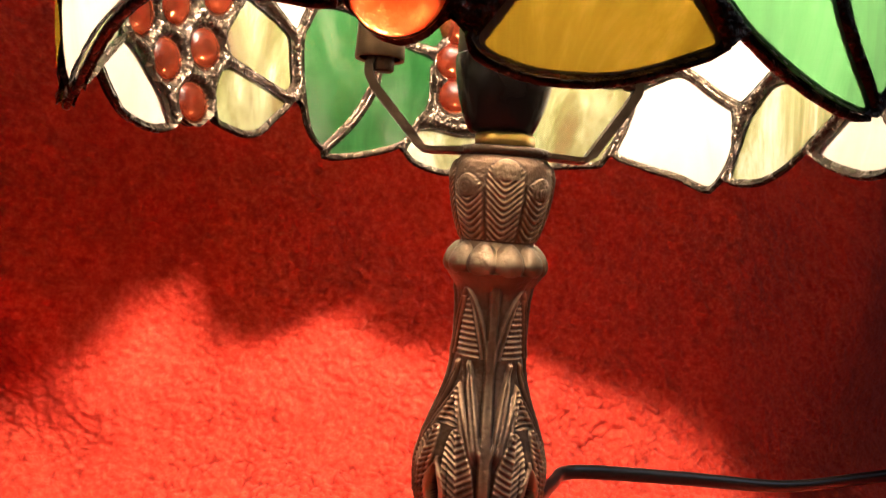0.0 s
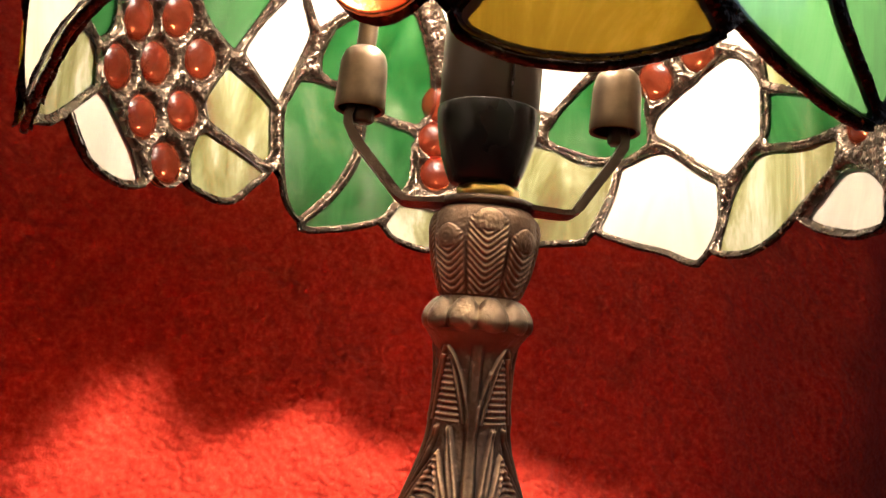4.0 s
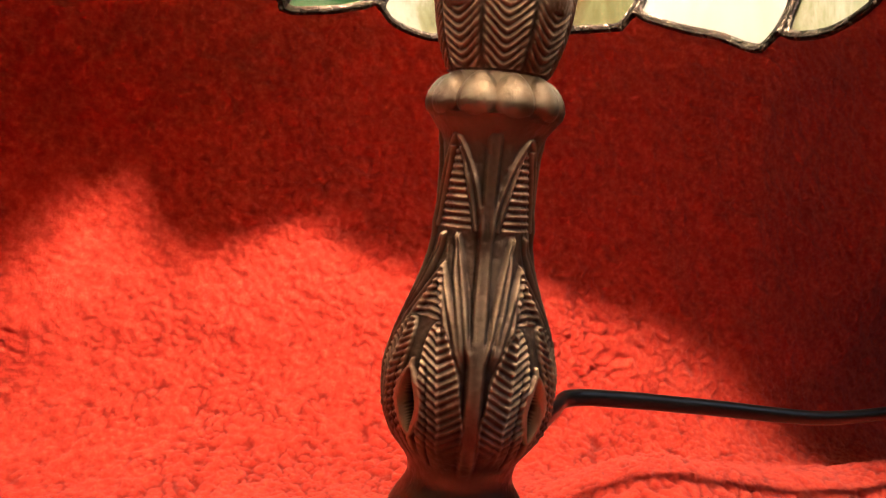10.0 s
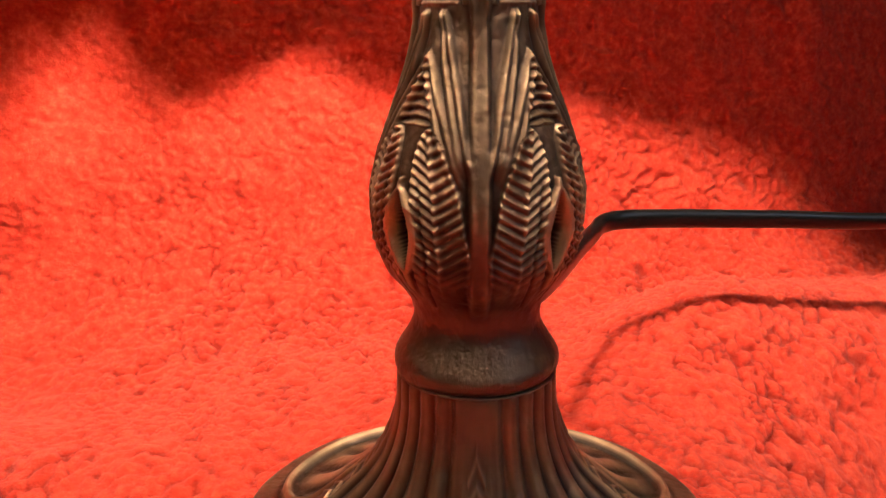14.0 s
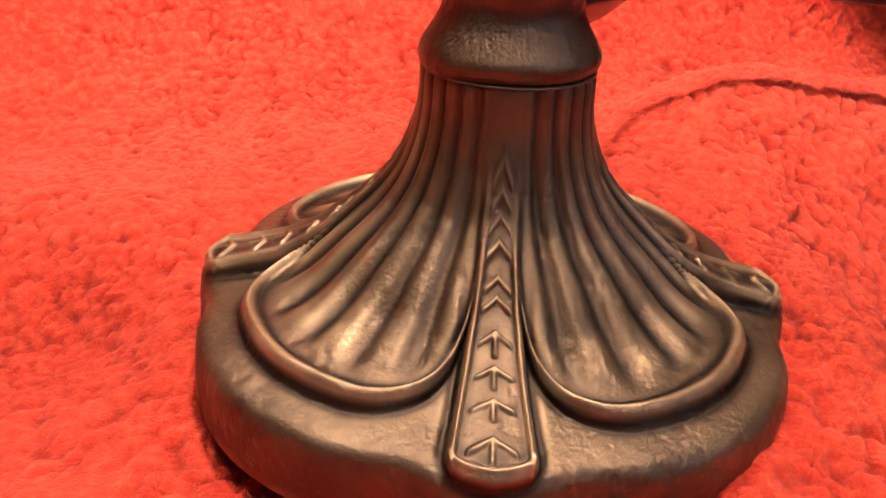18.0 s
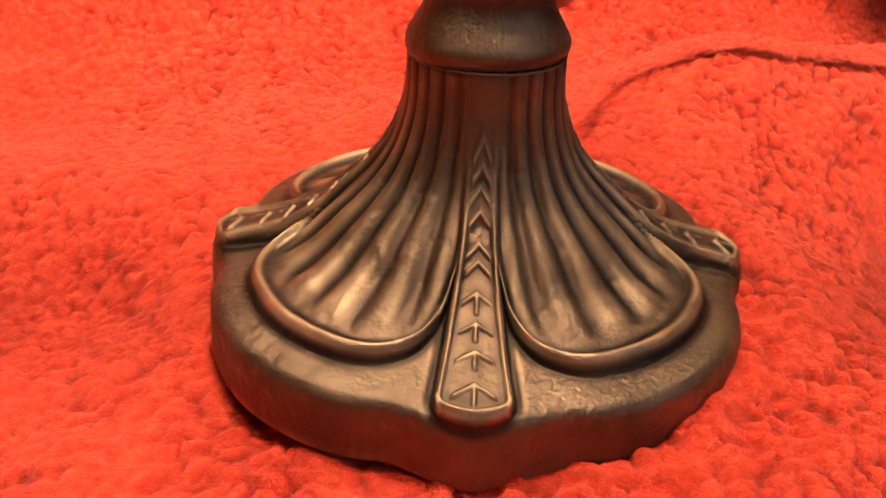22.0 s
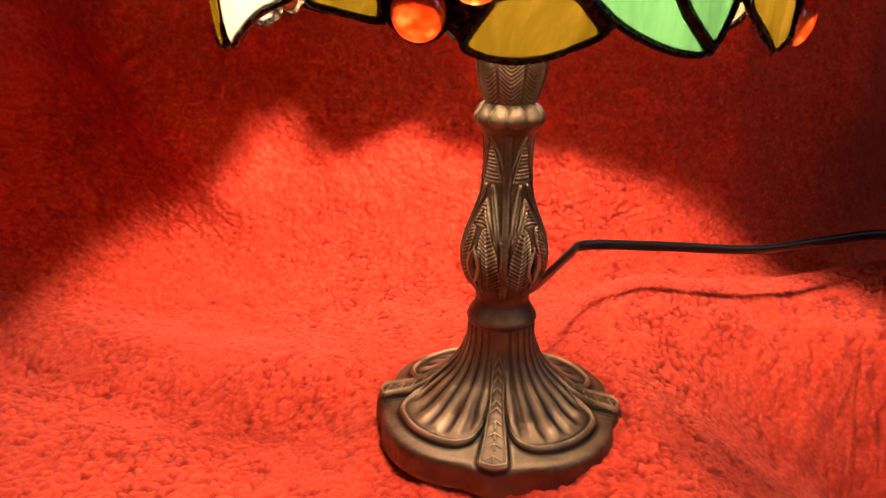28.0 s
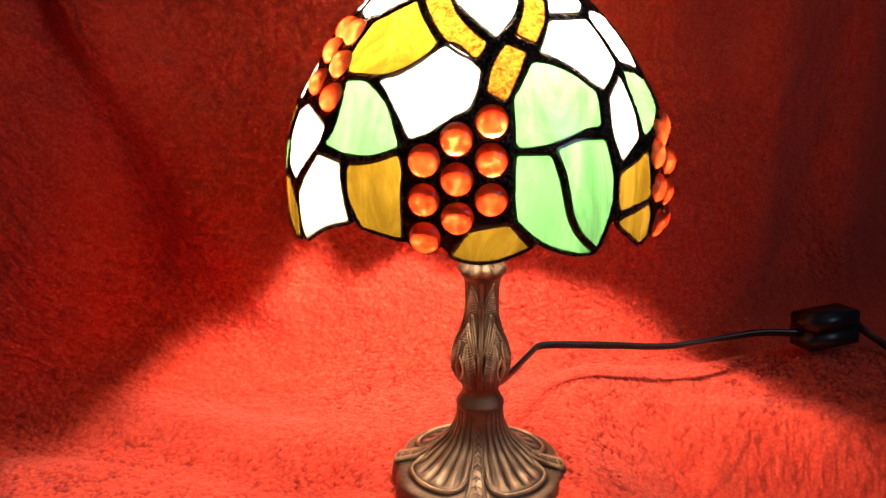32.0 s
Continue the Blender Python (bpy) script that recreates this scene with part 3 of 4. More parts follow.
    return dense_object("base", pts, grid_arrays(na, nr, True), BRONZE, lamp, "cast bronze foot with fluted petals and arrow straps", worn(H, 9, 110.0))


def dense_profile(rows, n):
    r, z = np.array(rows).T
    d = np.r_[0, np.cumsum(np.hypot(np.diff(r), np.diff(z)))]
    t = np.linspace(0, d[-1], n)
    return [(float(x), float(y)) for x, y in zip(hermite(t, d, r), hermite(t, d, z))]


make_base()

STEM = [(0.130, 0.6195), (0.147, 0.6200), (0.1515, 0.626), (0.1545, 0.635), (0.1550, 0.642), (0.1515, 0.651), (0.144, 0.664), (0.134, 0.680), (0.124, 0.697), (0.118, 0.712), (0.116, 0.724), (0.118, 0.742), (0.124, 0.762),
        (0.149, 0.800), (0.167, 0.840), (0.1765, 0.880), (0.181, 0.920), (0.1805, 0.955), (0.174, 0.990), (0.164, 1.027), (0.152, 1.062), (0.140, 1.096), (0.127, 1.130), (0.116, 1.162), (0.107, 1.195),
        (0.101, 1.228), (0.0975, 1.265), (0.0965, 1.300), (0.0975, 1.360), (0.099, 1.400), (0.102, 1.430), (0.107, 1.450), (0.117, 1.468), (0.130, 1.484), (0.136, 1.497)]


def ridge(x, w):
    return np.exp(-(x / w) ** 2)


def make_stem():
    na, nz = 600, 540
    a = np.linspace(0, 2 * np.pi, na, endpoint=False)
    z = np.linspace(STEM[0][1], STEM[-1][1], nz)
    prof = hermite(z, [p[1] for p in STEM], [p[0] for p in STEM])
    kern = np.ones(9) / 9
    prof[8:-8] = np.convolve(np.convolve(prof, kern, "same"), kern, "same")[8:-8]
    prof[:8] = hermite(z[:8], [p[1] for p in STEM], [p[0] for p in STEM])
    A, Z = np.meshgrid(a, z, indexing="ij")
    R = np.repeat(prof[None], na, 0)
    turn = np.radians(1)
    q = (A + np.pi / 2 - turn + np.pi / 4) % (np.pi / 2) - np.pi / 4    # from the nearest upright ridge
    s = q * R                                                          # the same, as a length
    mid = np.pi / 4 - np.abs(q)                                        # from the middle of a panel
    m = mid * R
    body = smooth(0.735, 0.80, Z) * smooth(1.47, 1.44, Z)
    H = 0.0 * Z
    # long hollow blades beside the ridges
    for z0, z1, s0, s1, w in ((0.985, 1.195, 0.032, 0.091, 0.0150), (0.995, 1.252, 0.018, 0.058, 0.0135)):
        k = np.clip((Z - z0) / (z1 - z0), 0, 1)
        x = (np.abs(s) - s0 - (s1 - s0) * k ** 0.85) / (w * (0.35 + 0.65 * np.sin(np.pi * np.clip(0.12 + 0.80 * k, 0, 1))))
        H = H + (0.013 * np.exp(-x ** 4) - 0.005 * np.exp(-(x / 0.38) ** 2)) * smooth(z0, z0 + 0.04, Z) * smooth(z1 + 0.006, z1 - 0.006, Z)
    # upper panels: a ladder of bars inside a pointed frame, a bowed rib on each side
    k = np.clip((Z - 1.265) / 0.165, 0, 1)
    w = 0.044 * (1 - k) ** 0.9 + 0.004
    ladder = (Z > 1.262) * (Z < 1.43)
    bars = 0.5 + 0.5 * np.cos((Z - 1.265) / 0.0155 * 2 * np.pi)
    H = H + ladder * (0.006 * ridge(np.abs(m) - w - 0.006, 0.005) + 0.0050 * bars ** 1.6 * smooth(w, w - 0.006, np.abs(m)) - 0.003 * smooth(w + 0.004, w - 0.002, np.abs(m)))
    k = np.clip((Z - 1.24) / 0.215, 0, 1)
    H = H + 0.007 * ridge(np.abs(m) - 0.062 * np.cos(k * np.pi / 2) ** 0.8 - 0.002, 0.0055) * smooth(1.235, 1.27, Z) * smooth(1.458, 1.448, Z)
    H = H - 0.005 * ridge(np.abs(m) - 0.022, 0.010) * ridge(Z - 1.222, 0.022)
    # lower ladders over the leaves
    k = np.clip((Z - 1.083) / 0.105, 0, 1)
    w = 0.036 * (1 - k) + 0.004
    ladder = (Z > 1.080) * (Z < 1.19)
    bars = 0.5 + 0.5 * np.cos((Z - 1.083 + 0.15 * m) / 0.0145 * 2 * np.pi)
    H = H + ladder * (0.0060 * bars ** 1.4 * smooth(w, w - 0.006, np.abs(m)) - 0.003 * smooth(w + 0.004, w - 0.002, np.abs(m)))
    # feather leaves on both sides of a panel
    k = np.clip((Z - 0.765) / 0.312, 0, 1)
    c = np.interp(k, [0, 0.35, 0.65, 1.0], [0.050, 0.075, 0.068, 0.034])
    off = np.abs(m) - c
    half = np.where(off > 0, 0.050, 0.052) * np.sin(np.pi * np.clip(0.20 + 0.80 * k, 0, 1)) ** 0.5 + 0.002
    leaf = smooth(half, half - 0.006, np.abs(off)) * (Z > 0.77) * (Z < 1.077)
    barb = 0.5 + 0.5 * np.cos((Z - 0.55 * np.abs(off) + 0.002 * np.sin(A * 9)) / 0.0168 * 2 * np.pi)
    H = np.where(leaf > 0.3, 0.3 * H, H)
    H = H + leaf * (0.004 + 0.0046 * barb ** 1.2 * smooth(0.79, 0.86, Z) + 0.0035 * ridge(off, 0.0035) + 0.002 * ridge(half - np.abs(off) - 0.004, 0.004)) * smooth(0.77, 0.85, Z)
    H = H - 0.004 * ridge(off + 0.026, 0.003) * leaf * smooth(1.02, 0.98, Z)
    # the dark almond openings, each in a smooth lip
    eye = np.sqrt((m / (0.024 * np.sqrt(np.clip(1.08 - np.abs(Z - 0.910) / 0.070, 0.02, 1)))) ** 2 + ((Z - 0.910) / 0.068) ** 2)
    lip = smooth(1.75, 1.45, eye) * (Z < 1.0)
    H = H * (1 - lip) + 0.0095 * lip
    H = H - 0.055 * smooth(1.05, 0.75, eye)
    H = H + 0.0012 * (vnoise(A * 16, Z * 110, 41) - 0.5)
    H = H + np.interp(Z, [0.75, 1.2, 1.45], [0.011, 0.010, 0.007]) * smooth(0.023, 0.010, np.abs(s) / (0.55 + 0.45 * R / 0.187)) * smooth(1.475, 1.45, Z) * smooth(0.735, 0.765, Z)                                    # the four upright ridges
    # ragged foot ring
    R = R + H * body
    R = R + 0.0012 * np.sin(5 * A + 1) * ridge(Z - 0.622, 0.006)
    low = Z + smooth(0.665, 0.62, Z) * (0.0035 * np.cos(A) - 0.0005 + 0.0012 * np.sin(3 * A))      # the cup sits askew on the foot
    pts = np.stack([R * np.cos(A), R * np.sin(A), low], -1).reshape(-1, 3) * D
    return dense_object("stem", pts, grid_arrays(na, nz, True), BRONZE, lamp, "cast bronze stem with leaf relief and almond openings", worn(H * body, 9, 75.0))


make_stem()


def dm(rows):
    return [(r * D, z * D) for r, z in rows]


def make_collar():
    """Ten round lobes in a ring round the neck."""
    a = np.linspace(0, 2 * np.pi, 400, endpoint=False)
    z = np.linspace(1.440, 1.588, 70)
    A, Z = np.meshgrid(a, z, indexing="ij")
    x = ((A + np.pi / 2 + 0.05) * 10 / (2 * np.pi)) % 1.0 * 2 - 1
    neck = np.interp(Z, [1.44, 1.47, 1.49, 1.52, 1.56, 1.588], [0.090, 0.110, 0.127, 0.120, 0.107, 0.100])
    R = neck + 0.030 * np.clip(1 - 0.72 * x * x - ((Z - 1.535 + 0.006 * x * x) / 0.046) ** 2, 0, 1) ** 0.6
    pts = np.stack([R * np.cos(A), R * np.sin(A), Z], -1).reshape(-1, 3) * D
    return dense_object("collar", pts, grid_arrays(400, 70, True), BRONZE_WORN, lamp, "lobed bronze collar, worn bright")


make_collar()
lathe("seam_ring", dm([(0.144, 0.6140), (0.1498, 0.6142), (0.1508, 0.6160), (0.1498, 0.6176), (0.144, 0.6180)]), BRONZE_WORN, lamp, "thin bright worn line at the joint", 96)

BUD = [(0.100, 1.578), (0.106, 1.590), (0.118, 1.620), (0.129, 1.655), (0.138, 1.700), (0.1425, 1.735), (0.141, 1.765), (0.136, 1.790), (0.126, 1.808), (0.118, 1.816), (0.100, 1.820)]


def make_bud():
    na, nz = 480, 260
    rows = dense_profile(BUD, nz)
    a = np.linspace(0, 2 * np.pi, na, endpoint=False)
    A, I = np.meshgrid(a, np.arange(nz), indexing="ij")
    R = np.array([p[0] for p in rows])[I]
    Z = np.array([p[1] for p in rows])[I]
    seg = 2 * np.pi / 8
    w = (A + np.pi / 2 - np.radians(1)) / seg + 0.5
    tall = np.floor(w) % 2 == 0
    q = (w % 1.0 - 0.5) * seg
    s = q * R
    top = np.where(tall, 1.806, 1.762)
    wide = np.where(tall, 0.058, 0.054)
    half = np.minimum(np.minimum(wide, seg / 2 * R), np.sqrt(np.clip(top - Z, 0, None) * 0.095))
    leaf = smooth(half, half - 0.012, np.abs(s)) * (Z > 1.586)
    vee = 0.5 + 0.5 * np.cos((Z - 0.9 * np.sqrt(s * s + 0.00012) + 0.002 * np.sin(A * 11)) / 0.0160 * 2 * np.pi)
    eye = np.hypot(s, (Z - (top - 0.038)) * 0.95)
    head = smooth(0.042, 0.034, eye) * smooth(top - 0.066, top - 0.056, Z)
    arcs = 0.5 + 0.5 * np.cos(eye / 0.0125 * 2 * np.pi)
    H = leaf * (0.0016 + (1 - head) * 0.0032 * vee ** 1.1 + head * (0.0046 * np.clip(1 - (eye / 0.042) ** 2, 0, 1) + 0.0005 * arcs + 0.0014)) + 0.0008 * (vnoise(A * 14, Z * 110, 43) - 0.5)
    pts = np.stack([(R + H) * np.cos(A), (R + H) * np.sin(A), Z], -1).reshape(-1, 3) * D
    return dense_object("bud", pts, grid_arrays(na, nz, True), BRONZE, lamp, "bronze bud with feather leaves", worn(H, 7, 150.0))


make_bud()

# bracket: plate, two bent arms, caps and rods
lathe("plate", dm([(0.02, 1.816), (0.118, 1.816), (0.128, 1.820), (0.131, 1.828), (0.128, 1.838), (0.118, 1.843), (0.02, 1.846)]), BRONZE_PLATE, lamp, "round bronze plate", 72)


def strip(path, wide, thick):
    """A bent metal strip along a path in the x-z plane, its width along y."""
    bm = bmesh.new()
    rows = []
    for i, (x, z) in enumerate(path):
        a, b = path[max(i - 1, 0)], path[min(i + 1, len(path) - 1)]
        t = Vector((b[0] - a[0], 0, b[1] - a[1])).normalized()
        n = Vector((-t.z, 0, t.x))
        w = wide[i] if isinstance(wide, (list, tuple)) else wide
        c = Vector((x, 0, z))
        y = Vector((0, w / 2, 0))
        th = thick[i] if isinstance(thick, (list, tuple)) else thick
        rows.append([bm.verts.new((c + s * n * th / 2 + k * y) * D) for s, k in ((1, -1), (1, 1), (-1, 1), (-1, -1))])
    for p, q in zip(rows, rows[1:]):
        for i in range(4):
            bm.faces.new((p[i], p[(i + 1) % 4], q[(i + 1) % 4], q[i]))
    bm.faces.new(rows[0])
    bm.faces.new(rows[-1][::-1])
    bmesh.ops.bevel(bm, geom=[e for e in bm.edges if e.calc_face_angle(0) > 0.8], offset=0.0004, segments=2, affect="EDGES")
    return bm


for side, x_cap in ((-1, -0.367), (1, 0.330)):
    sx = abs(x_cap) - 0.02
    arm = [(side * 0.06, 1.832), (side * 0.20, 1.824), (side * 0.225, 1.826), (side * 0.243, 1.842), (side * (sx + 0.025), 1.985), (side * (sx + 0.044), 2.020),
           (side * (sx + 0.046), 2.045), (side * (sx + 0.034), 2.075), (side * (sx + 0.020), 2.120)]
    part("arm", strip(arm, [0.13, 0.105, 0.095, 0.085, 0.062, 0.058, 0.056, 0.05, 0.04], [0.014, 0.014, 0.016, 0.024, 0.026, 0.026, 0.024, 0.020, 0.016]), BRONZE_PLATE, lamp, "bent bronze arm", smooth=False)
    cx = x_cap * D
    lathe("arm_cap", dm([(0.058, 2.066), (0.067, 2.062), (0.0695, 2.066), (0.068, 2.10), (0.066, 2.17), (0.063, 2.20), (0.056, 2.222), (0.042, 2.236), (0.024, 2.241), (0.002, 2.242)]),
                CAP_METAL, lamp, "brushed bronze thimble cap", 48, (cx, 0))
    lathe("nut", dm([(0.001, 2.03), (0.026, 2.03), (0.03, 2.035), (0.03, 2.10), (0.001, 2.10)]), BRONZE_PLATE, lamp, n=6, centre=(cx + 0.0012, 0))
    v, q = tube_points([(cx, 0, 0.223), (cx * 0.97, 0, 0.26), (cx * 0.85, 0, 0.30), (cx * 0.4, 0, 0.322)], 0.0027, 10)
    mesh_object("rod", v, q, CAP_METAL, lamp)

lathe("hex_nut", dm([(0.001, 1.846), (0.078, 1.846), (0.084, 1.852), (0.084, 1.876), (0.078, 1.882), (0.001, 1.882)]), BRASS, lamp, "brass hexagon nut", 6, ripple=None)
SX = -0.0015
lathe("socket_cup", dm([(0.001, 1.882), (0.084, 1.882), (0.093, 1.891), (0.108, 1.925), (0.124, 1.975), (0.133, 2.015), (0.138, 2.05), (0.140, 2.085), (0.138, 2.090), (0.132, 2.092)]),
      SOCKET_BLACK, lamp, "glossy black lampholder cup", 72, (SX, 0))
lathe("socket_sleeve", dm([(0.131, 2.088), (0.136, 2.094), (0.137, 2.30), (0.136, 2.665), (0.130, 2.677), (0.128, 2.68), (0.126, 2.45)]), SOCKET_BROWN, lamp, "dark brown lampholder sleeve", 72, (SX, 0))
bm = bmesh.new()
box(bm, 0.0045 + SX, 0.0051 + SX, -0.0140, -0.0128, 0.2096, 0.2435)
part("sleeve_seam", bm, SOCKET_BLACK, lamp, smooth=False)

BULB_PROFILE = [(0.085, 2.44), (0.098, 2.62), (0.120, 2.67), (0.155, 2.71), (0.190, 2.76), (0.205, 2.81), (0.19, 2.88), (0.14, 2.945), (0.06, 2.985), (0.001, 2.99)]
bulb = tagged(new("light_bulb"), "lit clear light bulb screwed into the lampholder", "light bulb")
bulb.location.x = -0.0025
lathe("envelope", dm(BULB_PROFILE), BULB_GLASS, bulb, "clear bulb glass", 32)
lathe("capsule", dm([(0.001, 2.668), (0.070, 2.676), (0.114, 2.705), (0.134, 2.755), (0.138, 2.82), (0.127, 2.885), (0.092, 2.938), (0.040, 2.966), (0.001, 2.972)]), BULB, bulb, "glowing warm capsule", 24)
lathe("bulb_stem", dm([(0.001, 2.45), (0.035, 2.45), (0.03, 2.55), (0.012, 2.60), (0.010, 2.695)]), BULB_GLASS, bulb, n=16)


# ---- the shade ----
SHADE_X = -0.057
FLAT = 0.957  # the front half is a little flattened
SHADE_Z = [1.60, 1.80, 2.0, 2.2, 2.35, 2.5, 2.6, 2.7, 2.87, 2.97, 3.08, 3.2, 3.28, 3.33]
SHADE_R = [1.03, 1.05, 1.08, 1.085, 1.07, 1.03, 0.985, 0.925, 0.82, 0.74, 0.64, 0.50, 0.36, 0.2]


def shade_radius(z):
    zz = np.asarray(z, float)
    s = 0
    for dz in (-0.06, -0.03, 0, 0.03, 0.06):
        s = s + np.interp(zz + dz, SHADE_Z, SHADE_R)
    return s / 5


def on_shade(theta, z, out=0.0):
    """A point of the shade by angle in degrees and height, moved outwards by out (metres)."""
    r = float(shade_radius(z))
    slope = (float(shade_radius(z + 0.02)) - float(shade_radius(z - 0.02))) / 0.04
    n = Vector((1, 0, -slope)).normalized()
    a = math.radians(theta)
    rr, zz = r * D + out * n.x, z * D + out * n.z
    return (SHADE_X * D + rr * math.cos(a), rr * math.sin(a) * (FLAT if math.sin(a) < 0 else 1.0), zz)


W, GN, AM, HM = "white", "green", "amber", "hammered"
PIECES = [
    (AM, [(-131.2, 2.72), (-134.2, 2.84), (-131.5, 2.97), (-116.7, 3.06), (-113.7, 3.06), (-100.4, 2.87), (-105.3, 2.79), (-114.9, 2.72)]),
    (W, [(-117.3, 2.69), (-107.9, 2.75), (-97.8, 2.86), (-92.7, 2.84), (-85.9, 2.74), (-87.4, 2.64), (-89.5, 2.57), (-93.1, 2.54), (-98.7, 2.47), (-104.4, 2.43), (-108, 2.53), (-112.8, 2.63)]),
    (GN, [(-130.5, 2.69), (-124.6, 2.695), (-120.1, 2.68), (-111.9, 2.58), (-106.4, 2.40), (-111.9, 2.36), (-117.8, 2.34), (-124.7, 2.35), (-131.7, 2.38), (-128.8, 2.46), (-128.4, 2.58)]),
    (W, [(-153, 2.53), (-147, 2.565), (-140, 2.53), (-132.7, 2.47), (-134.5, 2.37), (-146.5, 2.17), (-153.5, 2.24), (-154.5, 2.40)]),
    (W, [(-145, 2.11), (-133.8, 2.335), (-124.4, 2.31), (-123.8, 2.21), (-121.4, 2.02), (-131.5, 1.96), (-143.0, 1.86), (-145.2, 1.93)]),
    (AM, [(-122.2, 2.30), (-113.4, 2.325), (-106.8, 2.37), (-105.4, 2.30), (-105.5, 2.19), (-105.3, 1.96), (-117.1, 2.00), (-120.9, 2.11), (-122.1, 2.20)]),
    (AM, [(-92.9, 1.907), (-88.3, 2.02), (-84.9, 2.04), (-78.9, 2.06), (-73, 1.94), (-81.1, 1.88), (-87.5, 1.87), (-91.8, 1.89)]),
    (GN, [(-77.5, 2.38), (-68.2, 2.38), (-66.2, 2.28), (-63.5, 2.09), (-60.5, 1.99), (-54.2, 1.885), (-61.3, 1.90), (-69.7, 1.96), (-77, 2.07), (-77.8, 2.21)]),
    (GN, [(-66.8, 2.40), (-59.8, 2.44), (-51.4, 2.44), (-49.6, 2.28), (-49.4, 2.14), (-51.4, 2.01), (-53.4, 1.91), (-59.3, 2.01), (-62.2, 2.11), (-64.2, 2.27)]),
    (GN, [(-70.4, 2.79), (-65.5, 2.785), (-57.5, 2.735), (-50.6, 2.65), (-52.2, 2.49), (-57.7, 2.48), (-68, 2.42), (-76.1, 2.40), (-77.7, 2.43), (-77.5, 2.54), (-77.6, 2.62)]),
    (W, [(-59.5, 2.985), (-38.5, 3.0), (-35.6, 2.78), (-47.5, 2.66), (-50.8, 2.69), (-57.2, 2.765), (-64.3, 2.815), (-67.3, 2.83)]),
    (HM, [(-78.2, 2.87), (-71.5, 2.83), (-79.2, 2.605), (-85.0, 2.65), (-82.8, 2.77)]),
    (HM, [(-74.4, 2.91), (-67.9, 3.06), (-66, 3.14), (-56, 3.14), (-58.2, 3.06), (-61.5, 2.98), (-68, 2.87)]),
    (HM, [(-116, 3.14), (-111.4, 3.08), (-103.4, 2.96), (-97, 2.87), (-87.6, 2.795), (-83.9, 2.87), (-92.2, 2.96), (-99, 3.07), (-102, 3.14)]),
    (W, [(-100, 3.14), (-97.2, 3.07), (-87.9, 2.97), (-81.2, 2.895), (-75.5, 2.97), (-70.8, 3.06), (-68.5, 3.14)]),
    (W, [(-54, 3.14), (-55.8, 3.07), (-58.4, 3.01), (-41, 3.025), (-33, 3.075), (-32, 3.14)]),
    (W, [(-36, 3.0), (-30, 3.045), (-14, 3.03), (-12, 2.82), (-18, 2.76), (-25, 2.775), (-32.6, 2.79)]),
    (GN, [(-33.0, 2.755), (-22.5, 2.735), (-14, 2.70), (-15, 2.58), (-29.0, 2.46), (-34.7, 2.43), (-34.9, 2.55), (-34.6, 2.66)]),
    (W, [(-37.2, 2.73), (-36.7, 2.66), (-36.6, 2.53), (-37.3, 2.43), (-46.3, 2.32), (-48.7, 2.48), (-46.4, 2.63)]),
    (AM, [(-33.4, 2.37), (-31.5, 2.12), (-46.5, 2.08), (-47.6, 2.16), (-47.3, 2.27)]),
    (AM, [(-32.6, 2.10), (-30.3, 2.03), (-29.6, 1.92), (-34.5, 1.885), (-45.2, 2.0), (-46.8, 2.045)]),
    (AM, [(-146.7, 2.04), (-152, 2.17), (-161, 2.165), (-171, 2.175), (-174, 2.20), (-181, 2.265), (-184.7, 2.222), (-185.7, 2.136), (-181.7, 2.071), (-177.5, 2.011), (-172, 1.955), (-166.5, 1.93), (-159, 1.89), (-152, 1.845), (-146.9, 1.86)]),
    (GN, [(-155.6, 2.36), (-157, 2.375), (-174, 2.31), (-172, 2.205), (-164, 2.19), (-155.2, 2.20)]),
    (AM, [(-156.5, 2.53), (-162, 2.55), (-172, 2.53), (-173.5, 2.345), (-157, 2.405)]),
    (W, [(-154, 2.57), (-160, 2.585), (-172, 2.575), (-173, 2.76), (-166, 2.80), (-155.5, 2.74)]),
    (GN, [(-175.5, 2.56), (-176.5, 2.36), (-179.1, 2.288), (-181.6, 2.271), (-183.9, 2.257), (-186.1, 2.293), (-186.8, 2.339), (-185, 2.42), (-188, 2.52), (-190.5, 2.62), (-190, 2.74), (-176, 2.76)]),
    (HM, [(-154.5, 2.99), (-156, 2.78), (-166, 2.835), (-165, 2.99)]),
    (W, [(-133, 3.0), (-126, 3.045), (-118, 3.09), (-118, 3.14), (-150, 3.14), (-150, 3.04), (-143, 3.005)]),
    (W, [(-168, 2.835), (-174, 2.80), (-190, 2.78), (-188, 3.01), (-168, 3.01)]),
    (W, [(-153, 3.035), (-182, 3.045), (-182, 3.14), (-153, 3.14)]),
    (AM, [(-185, 3.05), (-208, 3.08), (-209, 3.14), (-185, 3.14)]),
    (W, [(-182, 3.175), (-152, 3.175), (-152, 3.285), (-182, 3.285)]),
    (W, [(-149, 3.175), (-122, 3.175), (-122, 3.285), (-149, 3.285)]),
    (AM, [(-119, 3.175), (-95, 3.175), (-95, 3.285), (-119, 3.285)]),
    (W, [(-92, 3.175), (-65, 3.175), (-65, 3.285), (-92, 3.285)]),
    (AM, [(-62, 3.175), (-35, 3.175), (-35, 3.285), (-62, 3.285)]),
    (W, [(-32, 3.175), (-5, 3.175), (-5, 3.285), (-32, 3.285)]),
]
